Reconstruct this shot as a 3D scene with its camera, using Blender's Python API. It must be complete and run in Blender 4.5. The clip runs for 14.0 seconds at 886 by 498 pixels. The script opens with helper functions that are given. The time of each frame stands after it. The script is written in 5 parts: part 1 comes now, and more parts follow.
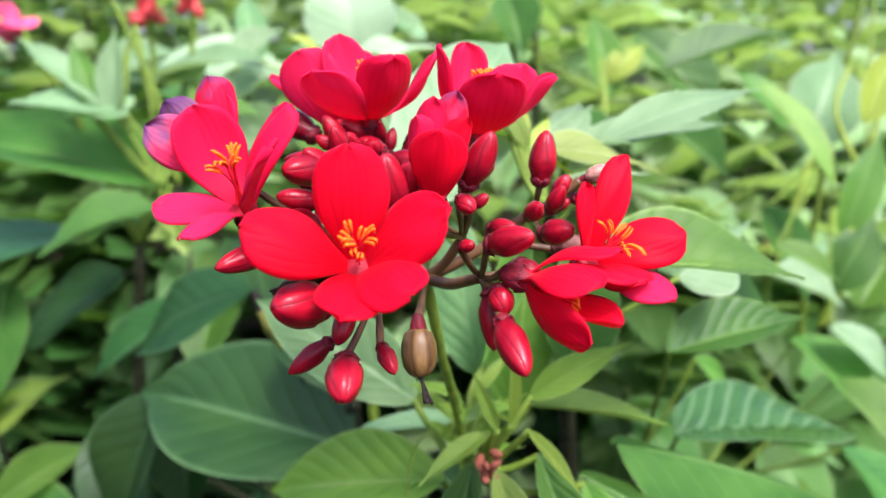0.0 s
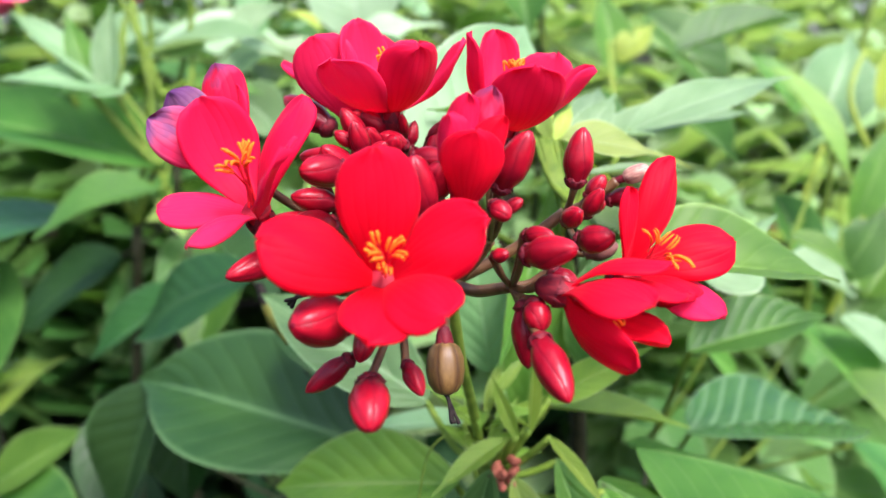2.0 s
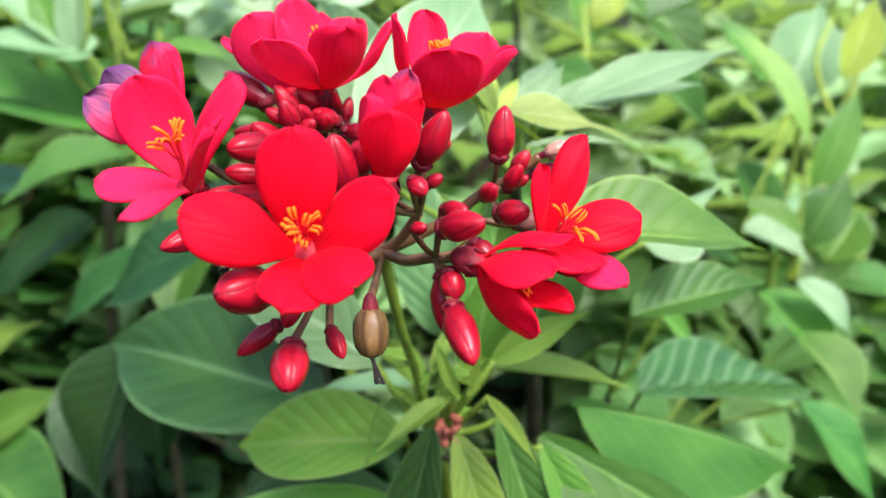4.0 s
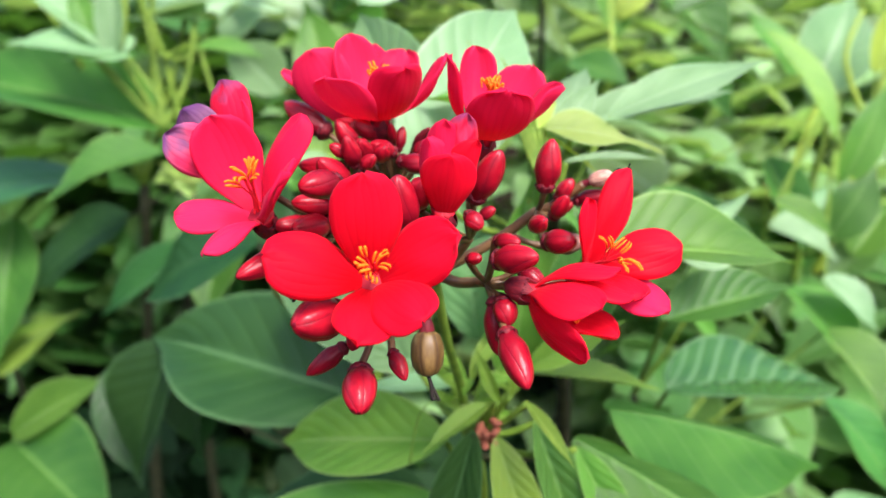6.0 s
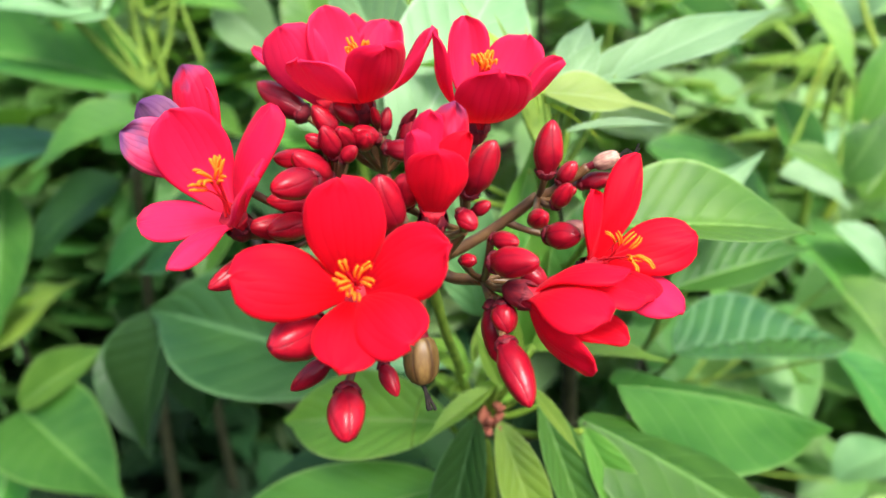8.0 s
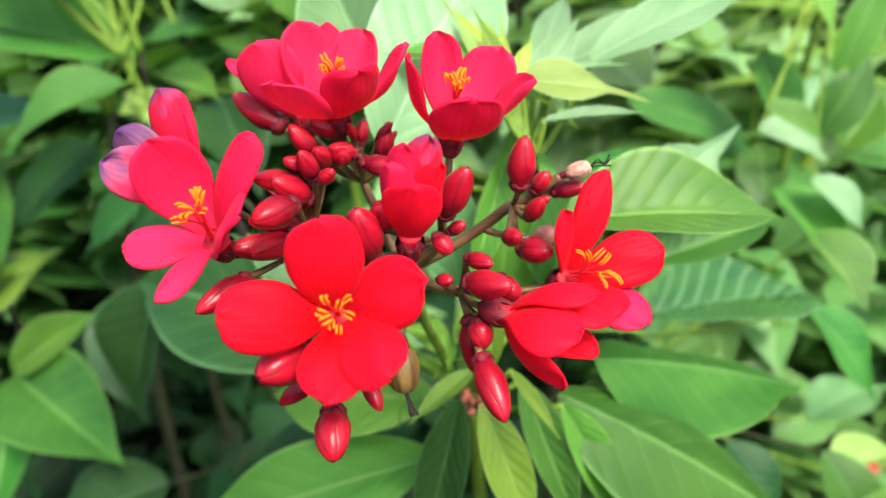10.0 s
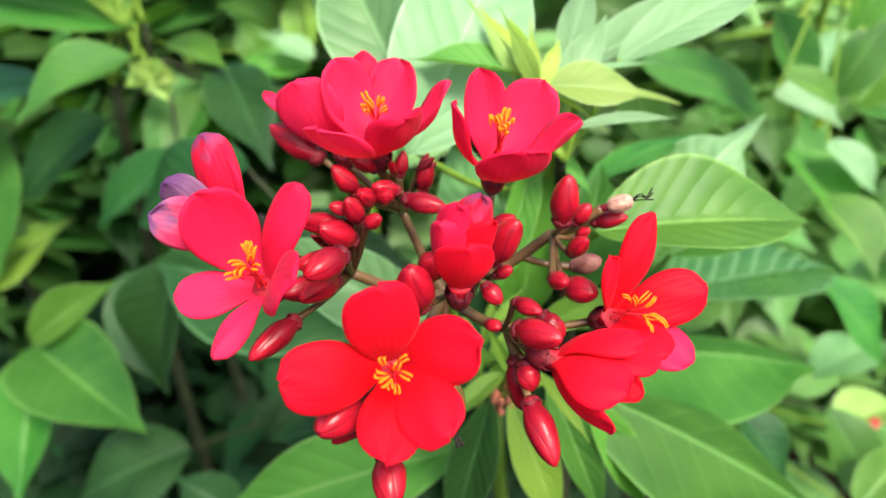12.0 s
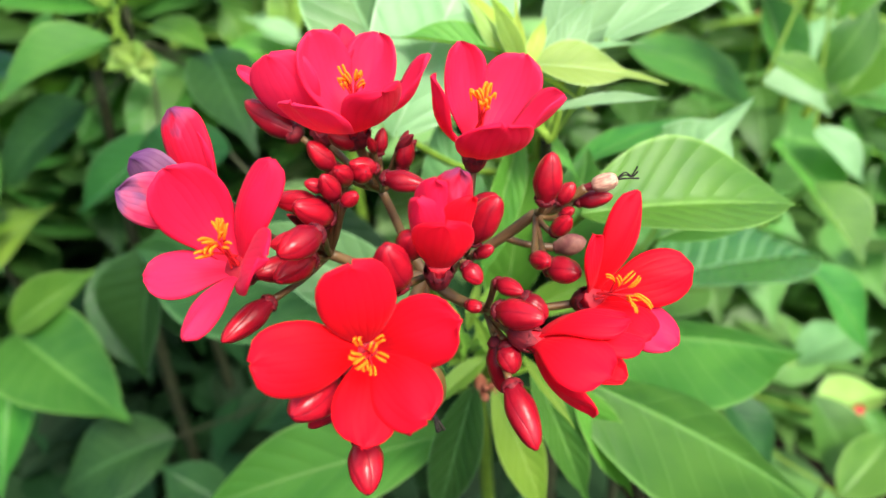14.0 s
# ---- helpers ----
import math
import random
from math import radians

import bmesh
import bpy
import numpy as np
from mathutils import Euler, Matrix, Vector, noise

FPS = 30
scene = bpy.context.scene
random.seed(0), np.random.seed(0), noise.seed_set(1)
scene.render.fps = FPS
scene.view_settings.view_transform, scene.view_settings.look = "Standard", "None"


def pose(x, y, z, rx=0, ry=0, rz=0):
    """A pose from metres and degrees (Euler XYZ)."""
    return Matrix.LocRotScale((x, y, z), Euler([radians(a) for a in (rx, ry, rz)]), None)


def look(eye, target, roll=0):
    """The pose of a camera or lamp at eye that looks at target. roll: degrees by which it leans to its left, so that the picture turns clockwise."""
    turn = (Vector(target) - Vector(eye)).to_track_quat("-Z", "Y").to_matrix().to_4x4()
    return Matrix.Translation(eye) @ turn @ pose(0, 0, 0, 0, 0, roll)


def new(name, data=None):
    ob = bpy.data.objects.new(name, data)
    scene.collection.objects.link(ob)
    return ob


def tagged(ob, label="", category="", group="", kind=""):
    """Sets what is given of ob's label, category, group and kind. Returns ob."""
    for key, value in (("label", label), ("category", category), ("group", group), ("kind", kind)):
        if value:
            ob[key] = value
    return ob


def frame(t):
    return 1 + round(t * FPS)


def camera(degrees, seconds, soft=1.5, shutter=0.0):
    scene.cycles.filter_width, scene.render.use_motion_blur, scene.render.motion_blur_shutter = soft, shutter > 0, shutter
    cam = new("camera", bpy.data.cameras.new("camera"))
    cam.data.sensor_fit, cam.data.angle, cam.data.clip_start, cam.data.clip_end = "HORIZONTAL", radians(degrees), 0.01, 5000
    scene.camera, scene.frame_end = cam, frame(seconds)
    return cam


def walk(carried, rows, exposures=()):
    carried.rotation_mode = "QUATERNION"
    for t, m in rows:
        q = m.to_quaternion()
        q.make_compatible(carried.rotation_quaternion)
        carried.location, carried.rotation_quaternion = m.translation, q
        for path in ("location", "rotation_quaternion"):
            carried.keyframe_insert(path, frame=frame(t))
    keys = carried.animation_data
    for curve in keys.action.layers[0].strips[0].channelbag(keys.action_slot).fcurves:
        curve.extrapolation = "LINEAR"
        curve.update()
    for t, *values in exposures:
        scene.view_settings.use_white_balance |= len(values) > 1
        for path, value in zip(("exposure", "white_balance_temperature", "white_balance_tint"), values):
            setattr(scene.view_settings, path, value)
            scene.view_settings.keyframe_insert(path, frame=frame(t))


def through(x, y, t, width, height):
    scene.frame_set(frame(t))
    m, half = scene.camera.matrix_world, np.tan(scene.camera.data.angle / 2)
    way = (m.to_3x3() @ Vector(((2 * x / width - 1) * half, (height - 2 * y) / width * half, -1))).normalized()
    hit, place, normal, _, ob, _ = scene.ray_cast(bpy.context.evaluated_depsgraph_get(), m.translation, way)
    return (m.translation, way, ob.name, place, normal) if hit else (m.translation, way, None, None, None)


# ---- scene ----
cam = camera(65.68, 14.0)
METRES, EYE, TILT, LEAN, TURN = 1.0, 0.90, -14.0, 0.0, 0.0
ROWS = [
    (0, 0.000120, 0.000635, 0.000189, -0.006, 0.155, -0.150),
    (0.5, 0.002644, 0.002763, 0.001975, 0.505, -0.501, 0.180),
    (1, 0.001086, 0.004155, 0.004229, 0.212, -1.121, 0.352),
    (1.5, 0.000704, 0.005379, 0.005545, 0.169, -1.533, 0.425),
    (2, -0.004576, 0.008895, 0.004472, -0.279, -1.720, -0.749),
    (2.5, -0.008359, 0.010578, 0.004049, -0.735, -2.022, -1.348),
    (3, -0.013765, 0.012570, 0.003633, -1.377, -2.362, -2.298),
    (3.2, -0.003780, 0.008945, 0.002683, -1.459, -2.905, -1.706),
    (5.3, 0.006992, -0.003981, 0.015445, -1.295, -5.907, -0.491),
    (5.5, 0.006193, -0.004804, 0.012987, -0.889, -5.756, -0.189),
    (6, -0.001322, -0.004185, 0.013906, 0.032, -6.228, -0.901),
    (6.5, -0.009163, -0.005791, 0.013479, 0.243, -6.437, -0.893),
    (7, -0.007341, -0.001563, 0.015261, -0.131, -7.260, -1.054),
    (7.5, 0.001818, 0.003607, 0.016325, -0.103, -9.027, 0.342),
    (8, 0.000539, 0.006816, 0.020864, 0.107, -10.879, 0.849),
    (8.2, 0.000059, 0.006788, 0.021877, -0.197, -11.138, 0.961),
    (10.3, 0.002293, 0.006208, 0.035449, -1.522, -16.925, 2.050),
    (10.5, 0.000607, 0.007597, 0.037238, -1.377, -17.587, 2.408),
    (11, -0.003290, 0.010207, 0.040946, -0.939, -19.285, 2.570),
    (11.5, -0.003516, 0.012386, 0.045894, -1.314, -20.379, 2.800),
    (12, -0.004283, 0.009817, 0.048233, -1.576, -20.687, 2.597),
    (12.5, -0.003053, 0.010222, 0.047681, -2.081, -21.460, 2.848),
    (13, -0.005081, 0.011612, 0.048742, -1.759, -21.335, 2.514),
    (13.5, -0.003437, 0.012560, 0.047879, -2.011, -21.465, 2.858),
    (14, -0.002775, 0.012003, 0.045501, -2.349, -21.532, 2.230),
]
walk(cam, [(t, pose(0, 0, EYE, TILT, LEAN, TURN) @ pose(METRES * x, METRES * y, METRES * z, 90 + pitch, roll, yaw)) for t, x, y, z, yaw, pitch, roll in ROWS],
     exposures=[(0, 1.28, 5950, 26), (3, 1.36, 5970, 22), (5.5, 1.24, 6060, 16), (6.5, 1.35, 6100, 14), (8, 1.34, 6170, 9), (10.5, 1.34, 6330, 3), (14, 1.36, 6380, 0)])

# A shallow lens: its small stop leaves the far foliage soft.
cam.data.dof.use_dof = True
cam.data.dof.focus_distance = 0.102
cam.data.dof.aperture_fstop = 16.5

# ---- light ----
world = bpy.data.worlds.new("world")
scene.world = world
world.use_nodes = True
wn = world.node_tree
sky = wn.nodes.new("ShaderNodeTexSky")
sky.sky_type = "NISHITA"
sky.sun_disc = False
sky.sun_elevation = radians(58)
sky.sun_rotation = radians(145)
sky.air_density, sky.dust_density, sky.ozone_density = 1.0, 4.0, 1.0
wn.nodes["Background"].inputs["Strength"].default_value = 0.15
wn.links.new(sky.outputs[0], wn.nodes["Background"].inputs["Color"])
sun = new("sun", bpy.data.lights.new("sun", "SUN"))
sun.data.energy, sun.data.angle, sun.data.color = 2.4, radians(18), (1.0, 0.95, 0.86)
sun.matrix_world = look((0.35, -0.45, 1.9), (0, 0.1, 0.88))


# ---- materials ----
def material(name, rough=0.5, spec=0.4):
    m = bpy.data.materials.new(name)
    m.use_nodes = True
    b = m.node_tree.nodes["Principled BSDF"]
    b.inputs["Roughness"].default_value = rough
    b.inputs["Specular IOR Level"].default_value = spec
    return m, m.node_tree.nodes, m.node_tree.links, b


def noise_ramp(n, l, scale, low, high, detail=4.0, coords="Object", at=(0.35, 0.65)):
    """A noise mapped onto two colours."""
    tc = n.new("ShaderNodeTexCoord")
    tx = n.new("ShaderNodeTexNoise")
    tx.inputs["Scale"].default_value, tx.inputs["Detail"].default_value = scale, detail
    l.new(tc.outputs[coords], tx.inputs["Vector"])
    r = n.new("ShaderNodeValToRGB")
    r.color_ramp.elements[0].color, r.color_ramp.elements[1].color = (*low, 1), (*high, 1)
    r.color_ramp.elements[0].position, r.color_ramp.elements[1].position = at
    l.new(tx.outputs["Fac"], r.inputs["Fac"])
    return r.outputs["Color"], tx.outputs["Fac"]


def blend(n, l, fac, a, b, mode="MIX"):
    m = n.new("ShaderNodeMix")
    m.data_type, m.blend_type = "RGBA", mode
    for sock, v in ((m.inputs[0], fac), (m.inputs[6], a), (m.inputs[7], b)):
        if isinstance(v, (int, float)):
            sock.default_value = v
        elif isinstance(v, tuple):
            sock.default_value = (*v, 1)
        else:
            l.new(v, sock)
    return m.outputs[2]


def math_node(n, l, op, a, b=None):
    m = n.new("ShaderNodeMath")
    m.operation = op
    for sock, v in ((m.inputs[0], a), (m.inputs[1], b)):
        if v is None:
            continue
        if isinstance(v, (int, float)):
            sock.default_value = v
        else:
            l.new(v, sock)
    return m.outputs[0]


def bump(n, l, b, height, strength, distance):
    bp = n.new("ShaderNodeBump")
    bp.inputs["Strength"].default_value, bp.inputs["Distance"].default_value = strength, distance
    l.new(height, bp.inputs["Height"])
    l.new(bp.outputs[0], b.inputs["Normal"])
    return bp.outputs[0]


def thin(m, n, l, b, colour, share):
    """Lets light through a thin blade."""
    t = n.new("ShaderNodeBsdfTranslucent")
    if isinstance(colour, tuple):
        t.inputs["Color"].default_value = (*colour, 1)
    else:
        l.new(colour, t.inputs["Color"])
    mix = n.new("ShaderNodeMixShader")
    mix.inputs[0].default_value = share
    l.new(b.outputs[0], mix.inputs[1])
    l.new(t.outputs[0], mix.inputs[2])
    l.new(mix.outputs[0], n["Material Output"].inputs["Surface"])


def petal_material(name, low, high, through, share=0.25, rough=0.5, faded=None, start=0.42, edge_colour=(0.76, 0.006, 0.042)):
    m, n, l, b = material(name, rough, 0.07)
    col, _ = noise_ramp(n, l, 2.2, low, high, 3)
    uv = n.new("ShaderNodeTexCoord")
    sep = n.new("ShaderNodeSeparateXYZ")
    l.new(uv.outputs["UV"], sep.inputs[0])
    # fine veins that run along the blade
    wob = n.new("ShaderNodeTexNoise")
    wob.inputs["Scale"].default_value = 3.0
    l.new(uv.outputs["UV"], wob.inputs["Vector"])
    v = math_node(n, l, "ADD", math_node(n, l, "MULTIPLY", sep.outputs[1], 26.0), math_node(n, l, "MULTIPLY", wob.outputs["Fac"], 3.0))
    vein = math_node(n, l, "POWER", math_node(n, l, "ABSOLUTE", math_node(n, l, "SINE", v)), 0.35)
    col = blend(n, l, 0.32, col, blend(n, l, vein, (low[0] * 0.6, low[1], low[2]), high), "MIX")
    rim = n.new("ShaderNodeMapRange")
    rim.inputs["From Min"].default_value, rim.inputs["From Max"].default_value = 0.45, 1.1
    l.new(sep.outputs[0], rim.inputs["Value"])
    each = n.new("ShaderNodeObjectInfo").outputs["Random"]
    pinker = math_node(n, l, "ADD", math_node(n, l, "MULTIPLY", rim.outputs[0], 0.45), math_node(n, l, "MULTIPLY", each, 0.40))
    col = blend(n, l, pinker, col, edge_colour)
    if faded:
        # the outer half has dried to a streaked violet
        edge = math_node(n, l, "ADD", sep.outputs[0], math_node(n, l, "MULTIPLY", math_node(n, l, "SUBTRACT", wob.outputs["Fac"], 0.5), 0.7))
        mr = n.new("ShaderNodeMapRange")
        mr.inputs["From Min"].default_value, mr.inputs["From Max"].default_value = start, start + 0.28
        l.new(edge, mr.inputs["Value"])
        col = blend(n, l, mr.outputs[0], col, blend(n, l, vein, (faded[0] * 0.7, faded[1] * 0.6, faded[2] * 0.75), faded))
        dark = n.new("ShaderNodeMapRange")
        dark.inputs["From Min"].default_value, dark.inputs["From Max"].default_value = 0.78, 1.0
        l.new(edge, dark.inputs["Value"])
        col = blend(n, l, dark.outputs[0], col, (faded[0] * 0.45, faded[1] * 0.35, faded[2] * 0.7))
    l.new(col, b.inputs["Base Color"])
    b.inputs["Sheen Weight"].default_value, b.inputs["Sheen Roughness"].default_value = 0.07, 0.4
    b.inputs["Sheen Tint"].default_value = (1.0, 0.4, 0.6, 1)
    bump(n, l, b, vein, 0.26, 0.0003)
    thin(m, n, l, b, through, share)
    return m


RED = petal_material("red_petal", (0.56, 0.0022, 0.006), (0.76, 0.0035, 0.013), (0.96, 0.006, 0.018), 0.36)
CRIMSON = petal_material("crimson_petal", (0.56, 0.004, 0.024), (0.76, 0.008, 0.052), (0.97, 0.014, 0.070), 0.38, 0.48, None, 0.42, (0.77, 0.018, 0.090))
# Pinker than RED; part of that is glare put into the colour.
ROSE = petal_material("rose_petal", (0.66, 0.012, 0.058), (0.78, 0.023, 0.105), (1.0, 0.04, 0.14), 0.44, 0.42, None, 0.42, (0.80, 0.032, 0.12))
WILTED = petal_material("wilted_petal", (0.60, 0.02, 0.08), (0.68, 0.05, 0.14), (0.6, 0.08, 0.18), 0.2, 0.6, (0.36, 0.15, 0.25), 0.66, (0.66, 0.02, 0.08))
TIPPED = petal_material("violet_tipped_petal", (0.62, 0.006, 0.03), (0.78, 0.012, 0.05), (0.9, 0.03, 0.08), 0.3, 0.5, (0.30, 0.10, 0.17), 0.80)
WITHERED = petal_material("withered_petal", (0.42, 0.03, 0.08), (0.50, 0.06, 0.13), (0.4, 0.06, 0.14), 0.2, 0.6, (0.20, 0.085, 0.16), 0.34, (0.5, 0.03, 0.09))
FADED = petal_material("faded_petal", (0.58, 0.004, 0.016), (0.76, 0.008, 0.035), (0.9, 0.012, 0.04), 0.25, 0.55, (0.50, 0.10, 0.16), 0.80)
PINK = petal_material("pink_petal", (0.75, 0.05, 0.15), (0.85, 0.12, 0.25), (0.9, 0.1, 0.2), 0.2, 0.6, None, 0.42, (0.85, 0.15, 0.28))


def bud_material(name, low, high, rough):
    m, n, l, b = material(name, rough, 0.26)
    col, f = noise_ramp(n, l, 3.0, low, high, 5)
    uv = n.new("ShaderNodeTexCoord")
    sep = n.new("ShaderNodeSeparateXYZ")
    l.new(uv.outputs["UV"], sep.inputs[0])
    # darker towards the folded tip seams
    seam = math_node(n, l, "ABSOLUTE", math_node(n, l, "SINE", math_node(n, l, "ADD", math_node(n, l, "MULTIPLY", sep.outputs[1], 15.7), math_node(n, l, "MULTIPLY", sep.outputs[0], 2.0))))
    seam = math_node(n, l, "POWER", seam, 0.3)
    ripe = n.new("ShaderNodeMapRange")
    ripe.inputs["From Min"].default_value, ripe.inputs["From Max"].default_value = 0.05, 0.75
    l.new(math_node(n, l, "ADD", sep.outputs[0], math_node(n, l, "MULTIPLY", math_node(n, l, "SUBTRACT", n.new("ShaderNodeObjectInfo").outputs["Random"], 0.5), 0.5)), ripe.inputs["Value"])
    col = blend(n, l, ripe.outputs[0], (low[0] * 0.62, low[1], low[2] * 0.9), col)
    l.new(blend(n, l, seam, (low[0] * 0.6, low[1], low[2]), col), b.inputs["Base Color"])
    mottle = n.new("ShaderNodeTexNoise")
    mottle.inputs["Scale"].default_value, mottle.inputs["Detail"].default_value = 9.0, 5.0
    l.new(uv.outputs["Object"], mottle.inputs["Vector"])
    bump(n, l, b, math_node(n, l, "ADD", seam, math_node(n, l, "MULTIPLY", mottle.outputs["Fac"], 0.8)), 0.3, 0.0004)
    return m


BUD = bud_material("bud_red", (0.25, 0.003, 0.012), (0.46, 0.006, 0.020), 0.30)
CALYX = bud_material("calyx_red", (0.13, 0.006, 0.014), (0.26, 0.012, 0.020), 0.60)
TUBE = bud_material("tube_red", (0.50, 0.005, 0.018), (0.66, 0.009, 0.028), 0.6)


def plain(name, low, high, scale, rough=0.55, spec=0.35, relief=0.3):
    m, n, l, b = material(name, rough, spec)
    col, f = noise_ramp(n, l, scale, low, high, 6)
    l.new(col, b.inputs["Base Color"])
    bump(n, l, b, f, relief, 0.0005)
    return m


OLIVE_BUD = plain("olive_leaf_bud", (0.040, 0.048, 0.008), (0.150, 0.160, 0.022), 90, 0.6, 0.3)
ANTHER = plain("orange_anther", (0.80, 0.10, 0.003), (0.95, 0.22, 0.008), 900, 0.7, 0.2)
FILAMENT = plain("red_filament", (0.62, 0.008, 0.02), (0.78, 0.02, 0.035), 500)
STALK = plain("brown_stalk", (0.080, 0.038, 0.018), (0.160, 0.086, 0.032), 250, 0.42, 0.4)
STEM = plain("green_stem", (0.085, 0.155, 0.014), (0.155, 0.240, 0.026), 300, 0.55, 0.22)
BRIGHT_STEM = plain("yellow_green_stem", (0.19, 0.28, 0.018), (0.27, 0.37, 0.032), 200, 0.5, 0.4)
WOOD = plain("woody_stem", (0.016, 0.020, 0.008), (0.040, 0.042, 0.018), 200, 0.8, 0.2)
BLACK = plain("dry_style", (0.008, 0.007, 0.006), (0.03, 0.022, 0.018), 900, 0.8, 0.2)
BROWN = plain("dead_bract", (0.20, 0.05, 0.03), (0.34, 0.12, 0.07), 900, 0.8, 0.2)
PALE = plain("pale_capsule", (0.24, 0.07, 0.06), (0.58, 0.36, 0.25), 2.0, 0.5, 0.4)

DULL = plain("withered_pink", (0.13, 0.035, 0.035), (0.30, 0.13, 0.10), 2.5, 0.6, 0.3)
FADED_RED = plain("dull_red", (0.34, 0.025, 0.028), (0.52, 0.06, 0.05), 90)


def capsule_material():
    m, n, l, b = material("capsule_olive", 0.45, 0.4)
    col, f = noise_ramp(n, l, 2.2, (0.10, 0.050, 0.014), (0.21, 0.125, 0.034), 5)
    uv = n.new("ShaderNodeTexCoord")
    sep = n.new("ShaderNodeSeparateXYZ")
    l.new(uv.outputs["UV"], sep.inputs[0])
    seam = math_node(n, l, "POWER", math_node(n, l, "ABSOLUTE", math_node(n, l, "SINE", math_node(n, l, "MULTIPLY", sep.outputs[1], 18.85))), 0.45)
    l.new(blend(n, l, seam, (0.035, 0.014, 0.006), col), b.inputs["Base Color"])
    bump(n, l, b, seam, 0.3, 0.0005)
    return m


CAPSULE = capsule_material()


def leaf_material(name, low, high, vein_colour, through, share=0.25, rough=0.42, spec=0.45, island=False, ribs=(6.0, 0.34)):
    m, n, l, b = material(name, rough, spec)
    tc = n.new("ShaderNodeTexCoord")
    sep = n.new("ShaderNodeSeparateXYZ")
    l.new(tc.outputs["UV"], sep.inputs[0])
    u, v = sep.outputs[0], sep.outputs[1]
    av = math_node(n, l, "ABSOLUTE", math_node(n, l, "SUBTRACT", v, 0.5))
    col, _ = noise_ramp(n, l, 3.0, low, high, 5)
    if island:
        rnd = n.new("ShaderNodeNewGeometry").outputs["Random Per Island"]
    else:
        rnd = n.new("ShaderNodeObjectInfo").outputs["Random"]
    hue = n.new("ShaderNodeHueSaturation")
    l.new(math_node(n, l, "ADD", math_node(n, l, "MULTIPLY", rnd, 0.03), 0.485), hue.inputs["Hue"])
    low_v, span = (0.35, 1.0) if island else (0.78, 0.44)
    l.new(math_node(n, l, "ADD", math_node(n, l, "MULTIPLY", rnd, span), low_v), hue.inputs["Value"])
    l.new(col, hue.inputs["Color"])
    # side veins that sweep forward from the midrib
    wob = n.new("ShaderNodeTexNoise")
    wob.inputs["Scale"].default_value = 4.0
    l.new(tc.outputs["UV"], wob.inputs["Vector"])
    ph = math_node(n, l, "SUBTRACT", math_node(n, l, "MULTIPLY", u, 28.0), math_node(n, l, "MULTIPLY", av, 14.0))
    ph = math_node(n, l, "ADD", ph, math_node(n, l, "MULTIPLY", wob.outputs["Fac"], 0.9))
    side = math_node(n, l, "ABSOLUTE", math_node(n, l, "SINE", ph))
    line = math_node(n, l, "SUBTRACT", 1.0, math_node(n, l, "MINIMUM", math_node(n, l, "MULTIPLY", side, ribs[0]), 1.0))
    mid = math_node(n, l, "SUBTRACT", 1.0, math_node(n, l, "MINIMUM", math_node(n, l, "MULTIPLY", av, 45.0), 1.0))
    both = math_node(n, l, "MAXIMUM", math_node(n, l, "MULTIPLY", line, ribs[1]), mid)
    rim = math_node(n, l, "MULTIPLY", math_node(n, l, "MAXIMUM", math_node(n, l, "SUBTRACT", av, 0.462), 0.0), 26.0)
    both = math_node(n, l, "MAXIMUM", both, rim)
    l.new(blend(n, l, both, hue.outputs[0], vein_colour), b.inputs["Base Color"])
    fine = n.new("ShaderNodeTexNoise")
    fine.inputs["Scale"].default_value, fine.inputs["Detail"].default_value = 60.0, 4.0
    l.new(tc.outputs["UV"], fine.inputs["Vector"])
    h = math_node(n, l, "ADD", math_node(n, l, "POWER", side, 0.5), math_node(n, l, "MULTIPLY", fine.outputs["Fac"], 0.35))
    bump(n, l, b, h, 0.30, 0.0012)
    thin(m, n, l, b, blend(n, l, both, through, vein_colour), share)
    return m


GREEN = leaf_material("leaf_green", (0.026, 0.105, 0.014), (0.056, 0.165, 0.024), (0.150, 0.290, 0.062), (0.095, 0.270, 0.016), 0.26, 0.42, 0.26)
# Dark green, lowered further: the dim light on these leaves is in it.
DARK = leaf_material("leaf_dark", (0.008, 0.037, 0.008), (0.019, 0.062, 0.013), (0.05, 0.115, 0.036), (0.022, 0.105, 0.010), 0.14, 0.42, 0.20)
SOFT = leaf_material("leaf_soft", (0.100, 0.220, 0.075), (0.155, 0.300, 0.110), (0.24, 0.42, 0.17), (0.18, 0.38, 0.07), 0.28, 0.45, 0.4, ribs=(4.0, 0.17))
BLUISH = leaf_material("leaf_bluish", (0.015, 0.064, 0.013), (0.030, 0.098, 0.020), (0.095, 0.195, 0.066), (0.028, 0.125, 0.012), 0.14, 0.38, 0.30)
FRESH = leaf_material("leaf_fresh", (0.055, 0.168, 0.018), (0.098, 0.238, 0.030), (0.240, 0.400, 0.095), (0.180, 0.370, 0.022), 0.32, 0.42, 0.30, ribs=(4.0, 0.17))
LIME = leaf_material("leaf_lime", (0.115, 0.235, 0.022), (0.180, 0.310, 0.038), (0.310, 0.440, 0.100), (0.280, 0.440, 0.034), 0.36, 0.42, 0.36, ribs=(4.0, 0.17))
YOUNG = leaf_material("leaf_young", (0.29, 0.39, 0.045), (0.40, 0.50, 0.080), (0.50, 0.60, 0.18), (0.50, 0.60, 0.06), 0.42, 0.45, 0.35, ribs=(4.0, 0.17))
